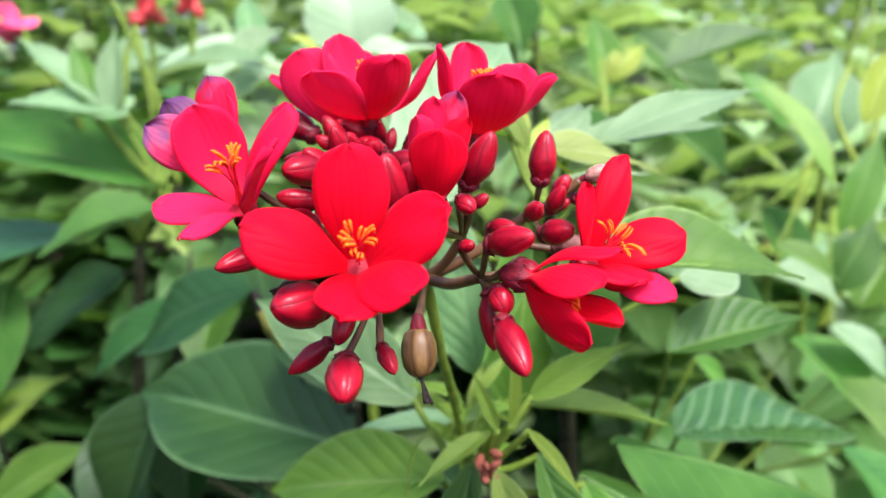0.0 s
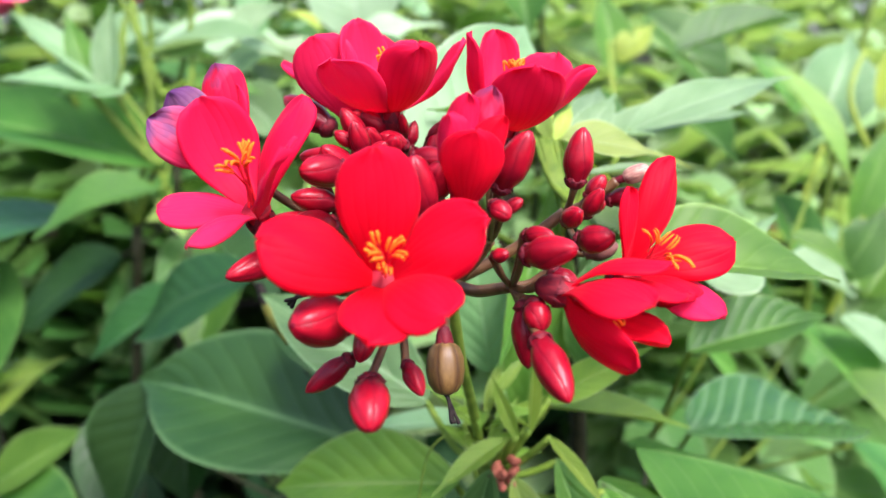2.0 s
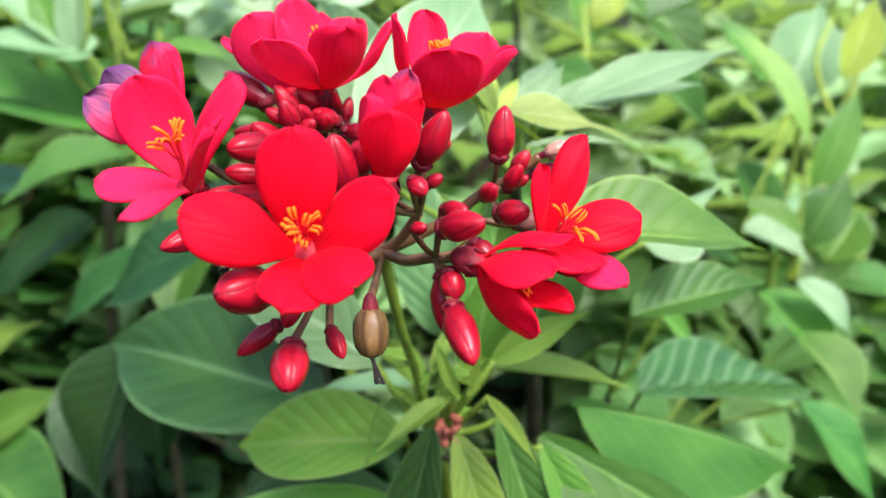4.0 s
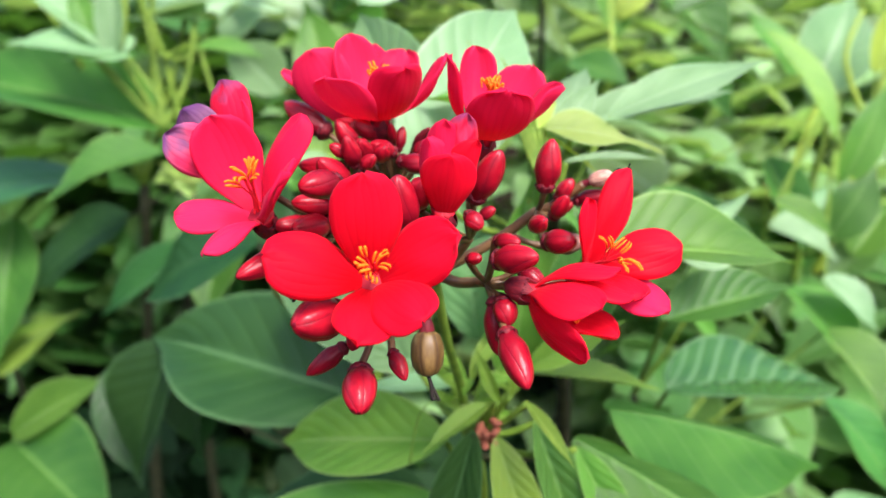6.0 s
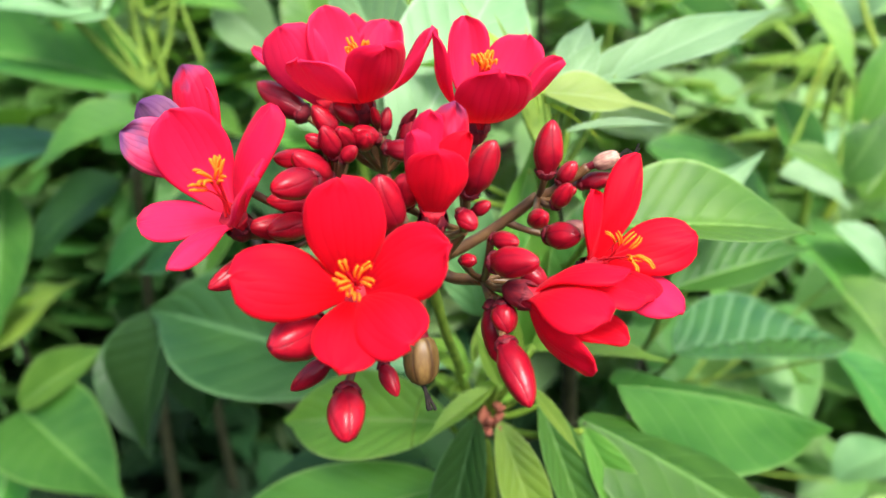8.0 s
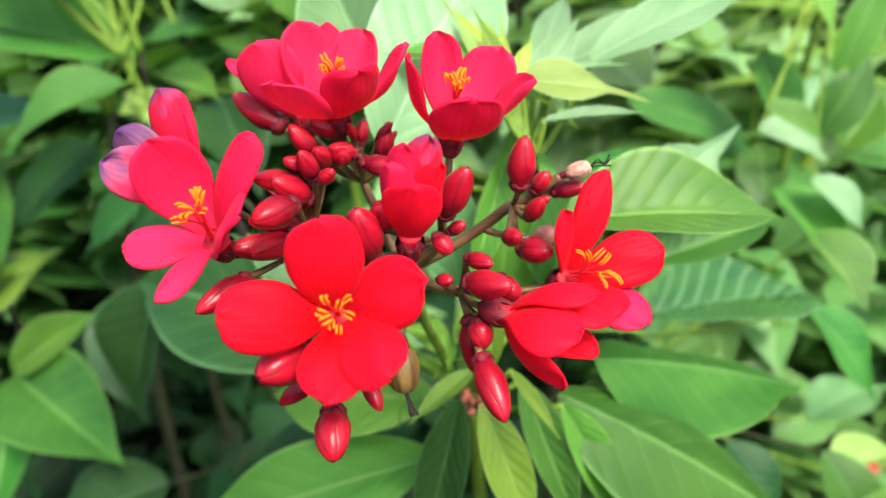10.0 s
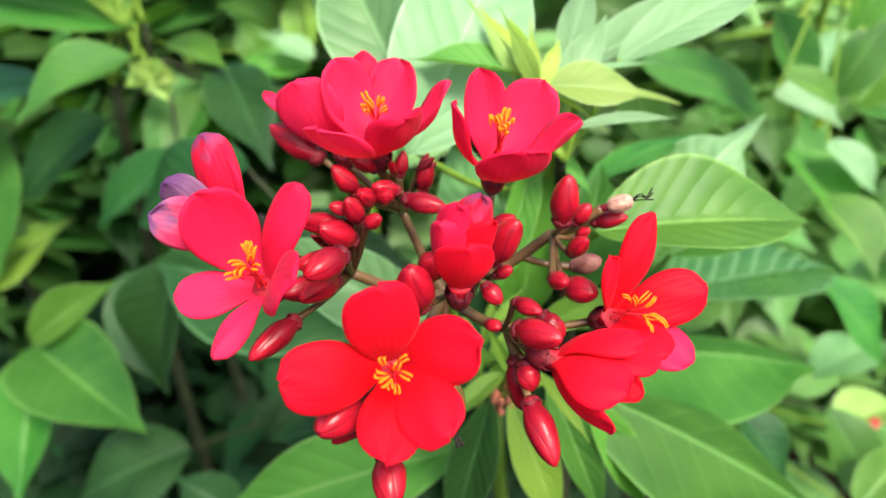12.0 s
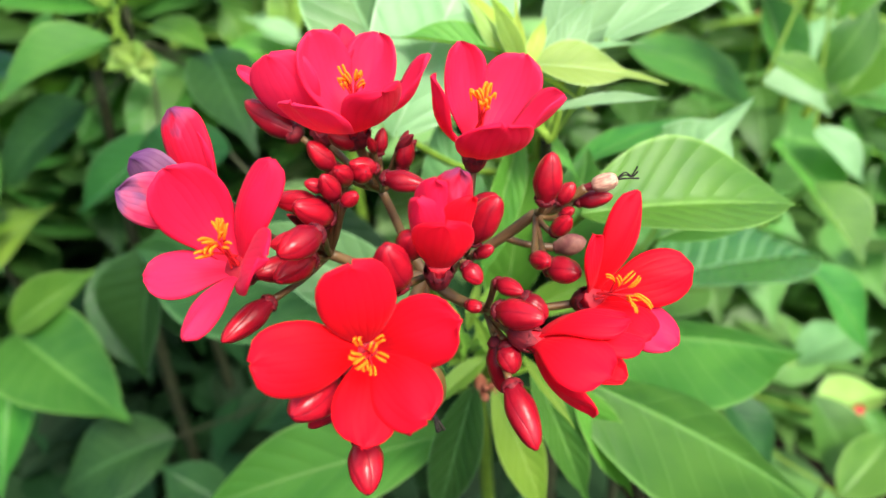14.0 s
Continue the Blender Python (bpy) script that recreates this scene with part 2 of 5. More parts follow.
MID = leaf_material("leaf_mid", (0.030, 0.108, 0.014), (0.060, 0.166, 0.023), (0.135, 0.270, 0.060), (0.105, 0.290, 0.016), 0.28, 0.42, 0.20)
PALELEAF = leaf_material("leaf_pale", (0.15, 0.285, 0.115), (0.225, 0.385, 0.175), (0.36, 0.51, 0.28), (0.28, 0.46, 0.12), 0.36, 0.45, 0.42, ribs=(4.0, 0.17))
# Wide pale stripes paint the sky's reflection on the ribs as colour.
WAXY = leaf_material("leaf_waxy", (0.020, 0.090, 0.012), (0.038, 0.130, 0.020), (0.130, 0.240, 0.090), (0.050, 0.190, 0.012), 0.16, 0.25, 0.55, ribs=(1.8, 0.75))
CREAM = leaf_material("leaf_cream", (0.21, 0.34, 0.055), (0.31, 0.44, 0.10), (0.46, 0.58, 0.24), (0.44, 0.56, 0.09), 0.40, 0.45, 0.4, ribs=(4.0, 0.17))
# Base colour raised to carry the bright sky's sheen on these leaves.
SKYLIT = leaf_material("leaf_skylit", (0.30, 0.47, 0.24), (0.42, 0.60, 0.34), (0.52, 0.68, 0.42), (0.45, 0.64, 0.24), 0.38, 0.42, 0.5, ribs=(4.0, 0.17))
MIXED_FOLIAGE = leaf_material("leaf_mass_mixed", (0.052, 0.140, 0.026), (0.118, 0.245, 0.055), (0.25, 0.42, 0.14), (0.17, 0.37, 0.035), 0.32, 0.44, 0.34, True)
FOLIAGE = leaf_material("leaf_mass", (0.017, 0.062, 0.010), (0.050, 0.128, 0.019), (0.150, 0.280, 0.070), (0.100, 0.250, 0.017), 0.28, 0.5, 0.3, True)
# Brighter copy of the leaf mass: stronger sunlight is put into its colour.
SUNLIT_FOLIAGE = leaf_material("leaf_mass_sunlit", (0.175, 0.329, 0.108), (0.319, 0.495, 0.200), (0.474, 0.638, 0.348), (0.371, 0.577, 0.081), 0.38, 0.45, 0.45, True)
# Near-black leaf mass: the deep shade inside the shrub is in its colour.
SHADE_FOLIAGE = leaf_material("leaf_mass_shaded", (0.005, 0.020, 0.005), (0.012, 0.038, 0.010), (0.02, 0.05, 0.02), (0.01, 0.05, 0.006), 0.06, 0.7, 0.12, True)


def soil_material():
    m, n, l, b = material("soil", 0.95, 0.0)
    col, f = noise_ramp(n, l, 14.0, (0.008, 0.006, 0.004), (0.026, 0.019, 0.012), 8)
    l.new(col, b.inputs["Base Color"])
    bump(n, l, b, f, 0.6, 0.02)
    return m


SOIL = soil_material()


# ---- building ----
WORLD = {}


def V(x, y, z):
    """A place in centimetres."""
    return Vector((x, y, z)) * 0.01


def thing(name, base, label, category, group=""):
    ob = new(name)
    ob.empty_display_size = 0.01
    ob.location = base
    WORLD[ob] = Matrix.Translation(base)
    return tagged(ob, label, category, group)


def part(name, mesh, mats, parent, m=None, label=""):
    """One mesh object under a thing or a part, at the pose m in the world."""
    if isinstance(mesh, bmesh.types.BMesh):
        bm, mesh = mesh, bpy.data.meshes.new(name)
        bm.to_mesh(mesh)
        bm.free()
        for p in mesh.polygons:
            p.use_smooth = True
    if not mesh.materials:
        for x in mats if isinstance(mats, (list, tuple)) else [mats]:
            mesh.materials.append(x)
    ob = new(name, mesh)
    m = m or Matrix.Identity(4)
    ob.parent = parent
    ob.matrix_parent_inverse = WORLD[parent].inverted()
    ob.matrix_basis = m
    WORLD[ob] = m.copy()
    if not isinstance(mats, (list, tuple)) and mesh.materials[0] != mats:
        ob.material_slots[0].link = "OBJECT"
        ob.material_slots[0].material = mats
    return tagged(ob, label)


def mesh_of(name, bm):
    me = bpy.data.meshes.new(name)
    bm.to_mesh(me)
    bm.free()
    for p in me.polygons:
        p.use_smooth = True
    return me


def frame_of(origin, x_to, z_hint, sx, sy, sz):
    """A pose with X towards x_to and Z near z_hint, scaled."""
    x = (x_to - origin).normalized()
    z = (z_hint - x * z_hint.dot(x)).normalized()
    y = z.cross(x)
    r = Matrix((x, y, z)).transposed().to_4x4()
    return Matrix.Translation(origin) @ r @ Matrix.Diagonal((sx, sy, sz, 1))


def along_z(base, tip, sx, sz, spin=0.0):
    """A pose with Z from base to tip."""
    q = (tip - base).to_track_quat("Z", "Y").to_matrix().to_4x4()
    return Matrix.Translation(base) @ q @ Matrix.Rotation(spin, 4, "Z") @ Matrix.Diagonal((sx, sx, sz, 1))


def sheet(bm, nu, nv, place, thickness=0.0):
    """A sheet of nu by nv faces, with the blade's own u and v as UV; with thickness a closed shell."""
    uv = bm.loops.layers.uv.verify()
    layers = []
    for side in (1, -1) if thickness else (0,):
        layers.append([[bm.verts.new(place(i / nu, j / nv, side * thickness / 2)) for j in range(nv + 1)] for i in range(nu + 1)])
    for k, grid in enumerate(layers):
        for i in range(nu):
            for j in range(nv):
                ring = [(i, j), (i + 1, j), (i + 1, j + 1), (i, j + 1)]
                if k:
                    ring.reverse()
                f = bm.faces.new([grid[a][b] for a, b in ring])
                for loop, (a, b) in zip(f.loops, ring):
                    loop[uv].uv = (a / nu, b / nv)
    if thickness:
        top, low = layers
        edge = [(i, 0) for i in range(nu)] + [(nu, j) for j in range(nv)] + [(i, nv) for i in range(nu, 0, -1)] + [(0, j) for j in range(nv, 0, -1)]
        for (a, b), (c, d) in zip(edge, edge[1:] + edge[:1]):
            f = bm.faces.new([top[c][d], top[a][b], low[a][b], low[c][d]])
            for loop, (p, q) in zip(f.loops, [(c, d), (a, b), (a, b), (c, d)]):
                loop[uv].uv = (p / nu, q / nv)
    return bm


def smooth(a, b, x):
    x = min(1.0, max(0.0, (x - a) / (b - a)))
    return x * x * (3 - 2 * x)


def petal_mesh(name, bow, cup, point=0.0, wave=0.0, seed=0.0):
    """An obovate petal 1 long and 1 wide: a narrow claw, a broad rounded limb."""

    def place(u, v, t):
        w = 0.12 + 0.38 * smooth(-0.04, 0.62, u) if u < 0.62 else 0.5 * max(0.0, 1 - ((u - 0.62) / 0.382) ** (2.4 - point)) ** (0.5 + 0.3 * point)
        s = 2 * v - 1
        y = s * w
        z = bow * math.sin(math.pi * min(1.0, u * 1.02)) + cup * (s * s) * 4 * w * w * (0.3 + 0.7 * u)
        z += wave * math.sin(7 * u + 3 * s + seed) * (abs(s) ** 1.5) * u + 0.017 * math.sin(5 * s + 9 * u + seed) * u
        return (u, y, z + t)

    return mesh_of(name, sheet(bmesh.new(), 16, 12, place, 0.022))


PETAL_FLAT = [petal_mesh("petal_flat", 0.10, -0.10, 0.0, 0.02, 1), petal_mesh("petal_flat", 0.07, -0.02, 0.15, 0.03, 4)]
PETAL_FOLD = [petal_mesh("petal_fold", 0.08, -0.20, 0.35, 0.03, 3), petal_mesh("petal_fold", 0.06, -0.24, 0.4, 0.04, 7)]
PETAL_CUP = [petal_mesh("petal_cup", -0.15, 0.14, 0.0, 0.03, 2), petal_mesh("petal_cup", -0.11, 0.18, 0.12, 0.03, 5)]


def lathe(bm, rings, n=14, wob=None):
    """A closed turned form; rings of (radius, height)."""
    uv = bm.loops.layers.uv.verify()
    rows = []
    for k, (r, z) in enumerate(rings):
        row = []
        for i in range(n):
            a = 2 * math.pi * i / n
            rr = r * (1 + (wob(a, k / (len(rings) - 1)) if wob else 0))
            row.append(bm.verts.new((rr * math.cos(a), rr * math.sin(a), z)))
        rows.append(row)
    for k in range(len(rings) - 1):
        for i in range(n):
            j = (i + 1) % n
            f = bm.faces.new([rows[k][i], rows[k][j], rows[k + 1][j], rows[k + 1][i]])
            for loop, (a, b) in zip(f.loops, [(i, k), (i + 1, k), (i + 1, k + 1), (i, k + 1)]):
                loop[uv].uv = (b / (len(rings) - 1), a / n)
    bm.faces.new(list(reversed(rows[0])))
    bm.faces.new(rows[-1])
    return bm


def tube(points, radii, n=10):
    """A tapered stem through the points, eased between them."""
    pts = [Vector(p) for p in points]
    fine, rad = [], []
    for i in range(len(pts) - 1):
        a, b, c, d = pts[max(0, i - 1)], pts[i], pts[i + 1], pts[min(len(pts) - 1, i + 2)]
        steps = 6
        for k in range(steps):
            s = k / steps
            fine.append(0.5 * ((2 * b) + (c - a) * s + (2 * a - 5 * b + 4 * c - d) * s * s + (3 * b - a - 3 * c + d) * s ** 3))
            rad.append(radii[i] + (radii[i + 1] - radii[i]) * s)
    fine.append(pts[-1])
    rad.append(radii[-1])
    bm = bmesh.new()
    uv = bm.loops.layers.uv.verify()
    rows = []
    side = Vector((1, 0.3, 0.2))
    for i, p in enumerate(fine):
        d = (fine[min(i + 1, len(fine) - 1)] - fine[max(i - 1, 0)]).normalized()
        x = side - d * side.dot(d)
        x = x.normalized() if x.length > 1e-4 else d.orthogonal().normalized()
        y = d.cross(x)
        side = x
        rows.append([bm.verts.new(p + (x * math.cos(2 * math.pi * k / n) + y * math.sin(2 * math.pi * k / n)) * rad[i] * (1 + 0.06 * math.sin(3 * k + i))) for k in range(n)])
    for i in range(len(rows) - 1):
        for k in range(n):
            j = (k + 1) % n
            f = bm.faces.new([rows[i][k], rows[i][j], rows[i + 1][j], rows[i + 1][k]])
            for loop, q in zip(f.loops, [(i, k), (i, k + 1), (i + 1, k + 1), (i + 1, k)]):
                loop[uv].uv = (q[0] / len(rows), q[1] / n)
    bm.faces.new(list(reversed(rows[0])))
    bm.faces.new(rows[-1])
    return bm


def bud_mesh(name, fat, point):
    """A closed bud 1 long: swollen in the lower half, drawn to a blunt tip with twisted folds."""
    rings = []
    for k in range(13):
        u = k / 12
        r = fat * (0.55 + 0.45 * smooth(0, 0.4, u)) * max(0.0, 1 - max(0.0, (u - 0.35) / 0.66) ** (2.0 - point)) ** 0.6
        rings.append((max(r, 0.012), u))
    return mesh_of(name, lathe(bmesh.new(), rings, 15, lambda a, u: 0.05 * math.sin(5 * a + 2.5 * u) * smooth(0.2, 0.8, u)))


BUDS = [bud_mesh("bud", 0.265, 0.1), bud_mesh("bud", 0.32, -0.25), bud_mesh("bud", 0.225, 0.3)]


def calyx_mesh():
    """A cup with five short teeth."""
    bm = bmesh.new()
    lathe(bm, [(0.30, 0.0), (0.62, 0.12), (0.88, 0.38), (1.0, 0.66), (1.02, 0.80)], 15, lambda a, u: 0.05 * math.cos(5 * a) * u)
    for k in range(5):
        a = 2 * math.pi * k / 5
        c, s = math.cos(a), math.sin(a)

        def place(u, v, t):
            w = 0.56 * (1 - u) ** 0.8
            y = (2 * v - 1) * w
            r = 1.01 - 0.22 * u * u - 0.2 * y * y + t
            return (r * c - y * s, r * s + y * c, 0.72 + 0.52 * u)

        sheet(bm, 4, 4, place, 0.05)
    return mesh_of("calyx", bm)


CALYX_MESH = calyx_mesh()


def stamen_mesh(name, out, bend, hook=0.0):
    """An upright filament whose long two-lobed anther curves outwards; hook: how far its end curls back down."""
    bm = tube([(0.02, 0, -0.55), (0.05, 0, 0.0), (out * 0.7, 0, 0.45), (out, 0, 0.68)], [0.034, 0.030, 0.026, 0.020], 6)
    for f in bm.faces:
        f.material_index = 1
    far, top = out + (0.30 + bend) * (1 - 0.45 * hook), 0.99 - 0.2 * bend - 0.36 * hook
    for y in (-0.062, 0.062):
        b = tube([(out - 0.02, y * 0.7, 0.62), (out + 0.05, y, 0.76), (out + 0.18 + bend * 0.5, y * 1.1, 0.92 - 0.04 * hook), (far, y * 0.9, top)], [0.018, 0.040, 0.042, 0.022], 8)
        me = bpy.data.meshes.new("anther")
        b.to_mesh(me)
        b.free()
        bm.from_mesh(me)
        bpy.data.meshes.remove(me)
    return mesh_of(name, bm)


OPEN_STAMENS = [stamen_mesh("stamen", 0.26, 0.20), stamen_mesh("stamen", 0.20, 0.05), stamen_mesh("stamen", 0.30, 0.12)]
BUNCHED_STAMENS = [stamen_mesh("stamen", 0.05, 0.02, 0.3), stamen_mesh("stamen", 0.14, 0.0, 0.1), stamen_mesh("stamen", 0.10, -0.06)]
HUNG_STAMENS = [stamen_mesh("stamen", 0.22, 0.08, 0.8), stamen_mesh("stamen", 0.12, 0.05, 0.5), stamen_mesh("stamen", 0.30, 0.05, 0.9)]
CURLED_STAMENS = [stamen_mesh("stamen", 0.08, 0.0, 1.0), stamen_mesh("stamen", 0.16, -0.04, 0.7), stamen_mesh("stamen", 0.12, 0.04, 0.9)]

rnd = random.Random(7)


def pedicel(parent, node, base, r0=0.055, r1=0.065, mat=None):
    mid = (node + base) / 2 + Vector((0, 0, -0.0006))
    return part("pedicel", tube([node, mid, base], [r0 * 0.01, r0 * 0.009, r1 * 0.01], 8), mat or STALK, parent)


def flower(cluster, throat, axis, tips, wide, node, meshes, deep=0.45, stamens=8, spread=0.5, mats=None, label="", faces={}, lift=0.0, kinds=OPEN_STAMENS, tall=0.47):
    """An open flower: petals whose tips lie at the given places, a tube, a calyx and stamens."""
    axis = Vector(axis).normalized()
    low = throat - axis * deep * 0.01
    foot = low - axis * 0.0042
    calyx = part("flower", CALYX_MESH, CALYX, cluster, along_z(foot, low, 0.0021, 0.0040), label)
    neck = lathe(bmesh.new(), [(0.13, 0), (0.15, 0.3), (0.16, 0.7), (0.21, 1.0)], 12, lambda a, u: 0.06 * math.cos(5 * a))
    part("corolla_tube", neck, TUBE, calyx, along_z(foot + axis * 0.001, throat, 0.01, (low - foot).length + 0.0002))
    for k, tip in enumerate(tips):
        out = tip - low
        out = (out - axis * out.dot(axis)).normalized()
        start = low + out * 0.0008
        length = (tip - start).length
        part("petal", meshes[k % len(meshes)], mats[k] if mats else RED, calyx, frame_of(start, tip, Vector(faces.get(k, axis)), length, wide[k] * 0.01 if isinstance(wide, (list, tuple)) else wide * 0.01, length))
    q = axis.to_track_quat("Z", "Y").to_matrix().to_4x4()
    for k in range(stamens):
        a = 2 * math.pi * (k + 0.7 * rnd.random()) / max(1, stamens)
        s = 0.01 * tall * (0.85 + 0.3 * rnd.random())
        lean = spread * (0.5 * rnd.random() - 0.2)
        m = Matrix.Translation(throat + axis * (0.0002 * (k % 3) + lift * 0.01)) @ q @ Matrix.Rotation(a, 4, "Z") @ Matrix.Rotation(lean, 4, "Y") @ Matrix.Rotation(0.8 * rnd.random() - 0.4, 4, "X") @ Matrix.Diagonal((s, s, s, 1))
        part("stamen", kinds[k % 3], [ANTHER, FILAMENT], calyx, m)
    pedicel(calyx, node, foot + axis * 0.0006, 0.06, 0.075)
    return calyx


def bud(cluster, base, tip, node=None, kind=0, fat=1.0, cup=1.0, label=""):
    """A closed bud from its calyx to its tip."""
    length = (tip - base).length
    axis = (tip - base).normalized()
    ob = part("bud", BUDS[kind], BUD, cluster, along_z(base, tip, length * fat, length, rnd.random() * 6), label)
    r = length * fat * (0.19, 0.235, 0.165)[kind] * cup
    part("calyx", CALYX_MESH, CALYX, ob, along_z(base - axis * r * 0.35, tip, r, min(r * 1.0, length * 0.3), rnd.random() * 6))
    if node is not None:
        pedicel(ob, node, base - axis * r * 0.2)
    return ob


# ---- leaves ----
def blade_width(u, tip):
    """Half the width along the blade: a full oval, drawn out to a short point over its last stretch."""
    end = 1 - tip
    w = 0.5 * math.sin(math.pi * min(1.0, u / (end + 0.035)) ** 0.86) ** 0.72 if u < end else 0.0
    drip = 0.5 * math.sin(math.pi * (end / (end + 0.035)) ** 0.86) ** 0.72
    return w if u < end else drip * max(0.0, 1 - (u - end) / tip) ** 0.9


def blade(bm, fold, bow, wave, tip=0.16, seed=0.0, turn=0.0, size=1.0, wide=1.0, lift=0.0, nu=40, nv=14, quilt=0.006):
    """A pointed oval blade: folded on the midrib, arched, quilted between its veins."""
    c, s = math.cos(turn), math.sin(turn)

    def place(u, v, t):
        k = 2 * v - 1
        w = max(0.004, blade_width(u, tip))
        y = k * w * wide
        z = fold * abs(k) * w * 2 * 0.5 - bow * (2 * u - 1) ** 2 + bow
        z += quilt * wide * abs(math.sin(28 * u - 7 * abs(k))) * (1 - abs(k)) ** 0.4 * (1 if abs(k) > 0.02 else 0) * min(1, 5 * w)
        z += wave * math.sin(8 * u + 2.2 * (1 if k > 0 else -1) + seed) * k * k * min(1, 3 * w) + 0.012 * math.sin(3.3 * u + seed) * k
        x, y = u * size, y * size
        return (x * c - y * s, x * s + y * c, z * size + lift + t)

    return sheet(bm, nu, nv, place, 0.0)


def leaf_mesh(name, **kw):
    return mesh_of(name, blade(bmesh.new(), **kw))


OVATE = [leaf_mesh("leaf_ovate", fold=0.30, bow=0.06, wave=0.02, seed=1), leaf_mesh("leaf_ovate", fold=0.16, bow=0.10, wave=0.035, seed=3), leaf_mesh("leaf_ovate", fold=0.45, bow=0.03, wave=0.015, seed=5)]
BROAD = [leaf_mesh("leaf_broad", fold=0.32, bow=0.05, wave=0.02, tip=0.10, seed=2), leaf_mesh("leaf_broad", fold=0.10, bow=0.12, wave=0.03, tip=0.09, seed=6)]


def palmate(name, spread, side, fold=0.2, bow=0.06):
    """A leaf of three lobes from one foot."""
    bm = bmesh.new()
    blade(bm, fold, bow, 0.02, 0.16, 1.0)
    blade(bm, fold, bow * 0.6, 0.02, 0.2, 4.0, spread, side, 1.0, -0.01)
    blade(bm, fold, bow * 0.6, 0.02, 0.2, 2.0, -spread, side, 1.0, -0.014)
    return mesh_of(name, bm)


LOBED = [palmate("leaf_lobed", 0.75, 0.66)]
ROOF = [leaf_mesh("leaf_roof", fold=-0.34, bow=0.08, wave=0.03, tip=0.10, seed=2, quilt=0.003), leaf_mesh("leaf_roof", fold=-0.40, bow=0.06, wave=0.035, tip=0.12, seed=5, quilt=0.003)]
POINTED = [leaf_mesh("leaf_pointed", fold=-0.30, bow=0.05, wave=0.05, tip=0.42, seed=2, quilt=0.004), leaf_mesh("leaf_pointed", fold=0.18, bow=0.09, wave=0.04, tip=0.36, seed=4, quilt=0.004)]
RIBBED = [leaf_mesh("leaf_ribbed", fold=0.20, bow=0.05, wave=0.02, tip=0.10, seed=2, quilt=0.030)]
SHAPES = {"pointed": POINTED, "roof": ROOF, "ribbed": RIBBED, "ovate": OVATE, "broad": BROAD, "lobed": LOBED}
TINTS = {"waxy": WAXY, "green": GREEN, "dark": DARK, "fresh": FRESH, "young": YOUNG, "pale": PALELEAF, "mid": MID, "bluish": BLUISH, "lime": LIME, "soft": SOFT, "cream": CREAM, "skylit": SKYLIT}
leaf_count = [0]


def leaf(shoot, base, tip, wide, face, shape="ovate", tint="green", stem=None, flat=1.0, pick=None):
    """A leaf from its foot to its tip (cm), its upper side towards face; stem: where its stalk meets the shoot."""
    base, tip = V(*base), V(*tip)
    length = (tip - base).length
    some = SHAPES[shape]
    mesh = some[(leaf_count[0] if pick is None else pick) % len(some)]
    leaf_count[0] += 1
    ob = part("leaf", mesh, TINTS[tint], shoot, frame_of(base, tip, Vector(face), length, wide * 0.01, min(length, wide * 0.016) * flat))
    if stem is not None:
        s = V(*stem)
        part("petiole", tube([s, (s + base) / 2 + Vector((0, 0, -0.004)), base + (tip - base) * 0.02], [0.0011, 0.0009, 0.0008], 7), WOOD if tint in ("dark", "mid", "bluish") else STEM, ob)
    return ob


def far_flowers(parent, middle, mat, count, size, label):
    """A loose head of small petals and buds."""
    for k in range(count):
        d = Vector((rnd.uniform(-1, 1), rnd.uniform(-1, 1), rnd.uniform(-0.5, 0.8)))
        foot = middle + d * size * 0.55
        if k % 2:
            part("bud", BUDS[k % 3], mat, parent, along_z(middle + d * size * 0.1, foot + d * size * 0.5, size * 0.9, size * 0.8), label)
        else:
            part("petal", PETAL_CUP[0], mat, parent, frame_of(middle, foot + d * size * 0.4 + Vector((0, 0, size * 0.3)), Vector((0.1, -0.5, 1)), size, size * 0.7, size), label)


# ---- ground ----
bm = bmesh.new()
bmesh.ops.create_grid(bm, x_segments=60, y_segments=60, size=30)
for v in bm.verts:
    v.co.z = 0.02 * noise.noise(v.co * 0.7)
ground = new("ground", mesh_of("ground", bm))
ground.data.materials.append(SOIL)
tagged(ground, "dark bare soil under the shrubs", "ground", "", "structure")

# ---- the flower cluster on its shoot ----
CYME = V(-0.31, 12.1, 86.5)
cluster = thing("flower_cluster", V(2.2, 24.0, 0.0), "red flower cluster with closed buds on a brown stalk", "flower cluster")
part("stem", tube([V(2.2, 24, 0), V(3.0, 25, 40), V(1.6, 19.5, 72), V(0.6, 15.2, 81), V(0.0, 13.0, 84.6), CYME], [0.006, 0.005, 0.0024, 0.0012, 0.0010, 0.0012]), STEM, cluster)
N_RIGHT, N_HIGH, N_LEFT, N_TOP, N_FRONT, N_MID = V(0.62, 10.6, 86.95), V(1.62, 12.1, 87.75), V(-1.9, 11.7, 87.4), V(-1.0, 12.7, 88.0), V(-1.0, 10.3, 86.9), V(0.35, 11.5, 87.4)
for node, r in ((N_RIGHT, 0.0012), (N_HIGH, 0.0012), (N_LEFT, 0.0012), (N_TOP, 0.0010), (N_FRONT, 0.0011), (N_MID, 0.0011)):
    part("stalk", tube([CYME, CYME.lerp(node, 0.5) + Vector((0, 0, -0.0012)), node], [0.0012, r * 0.82, r * 0.78]), STALK, cluster)

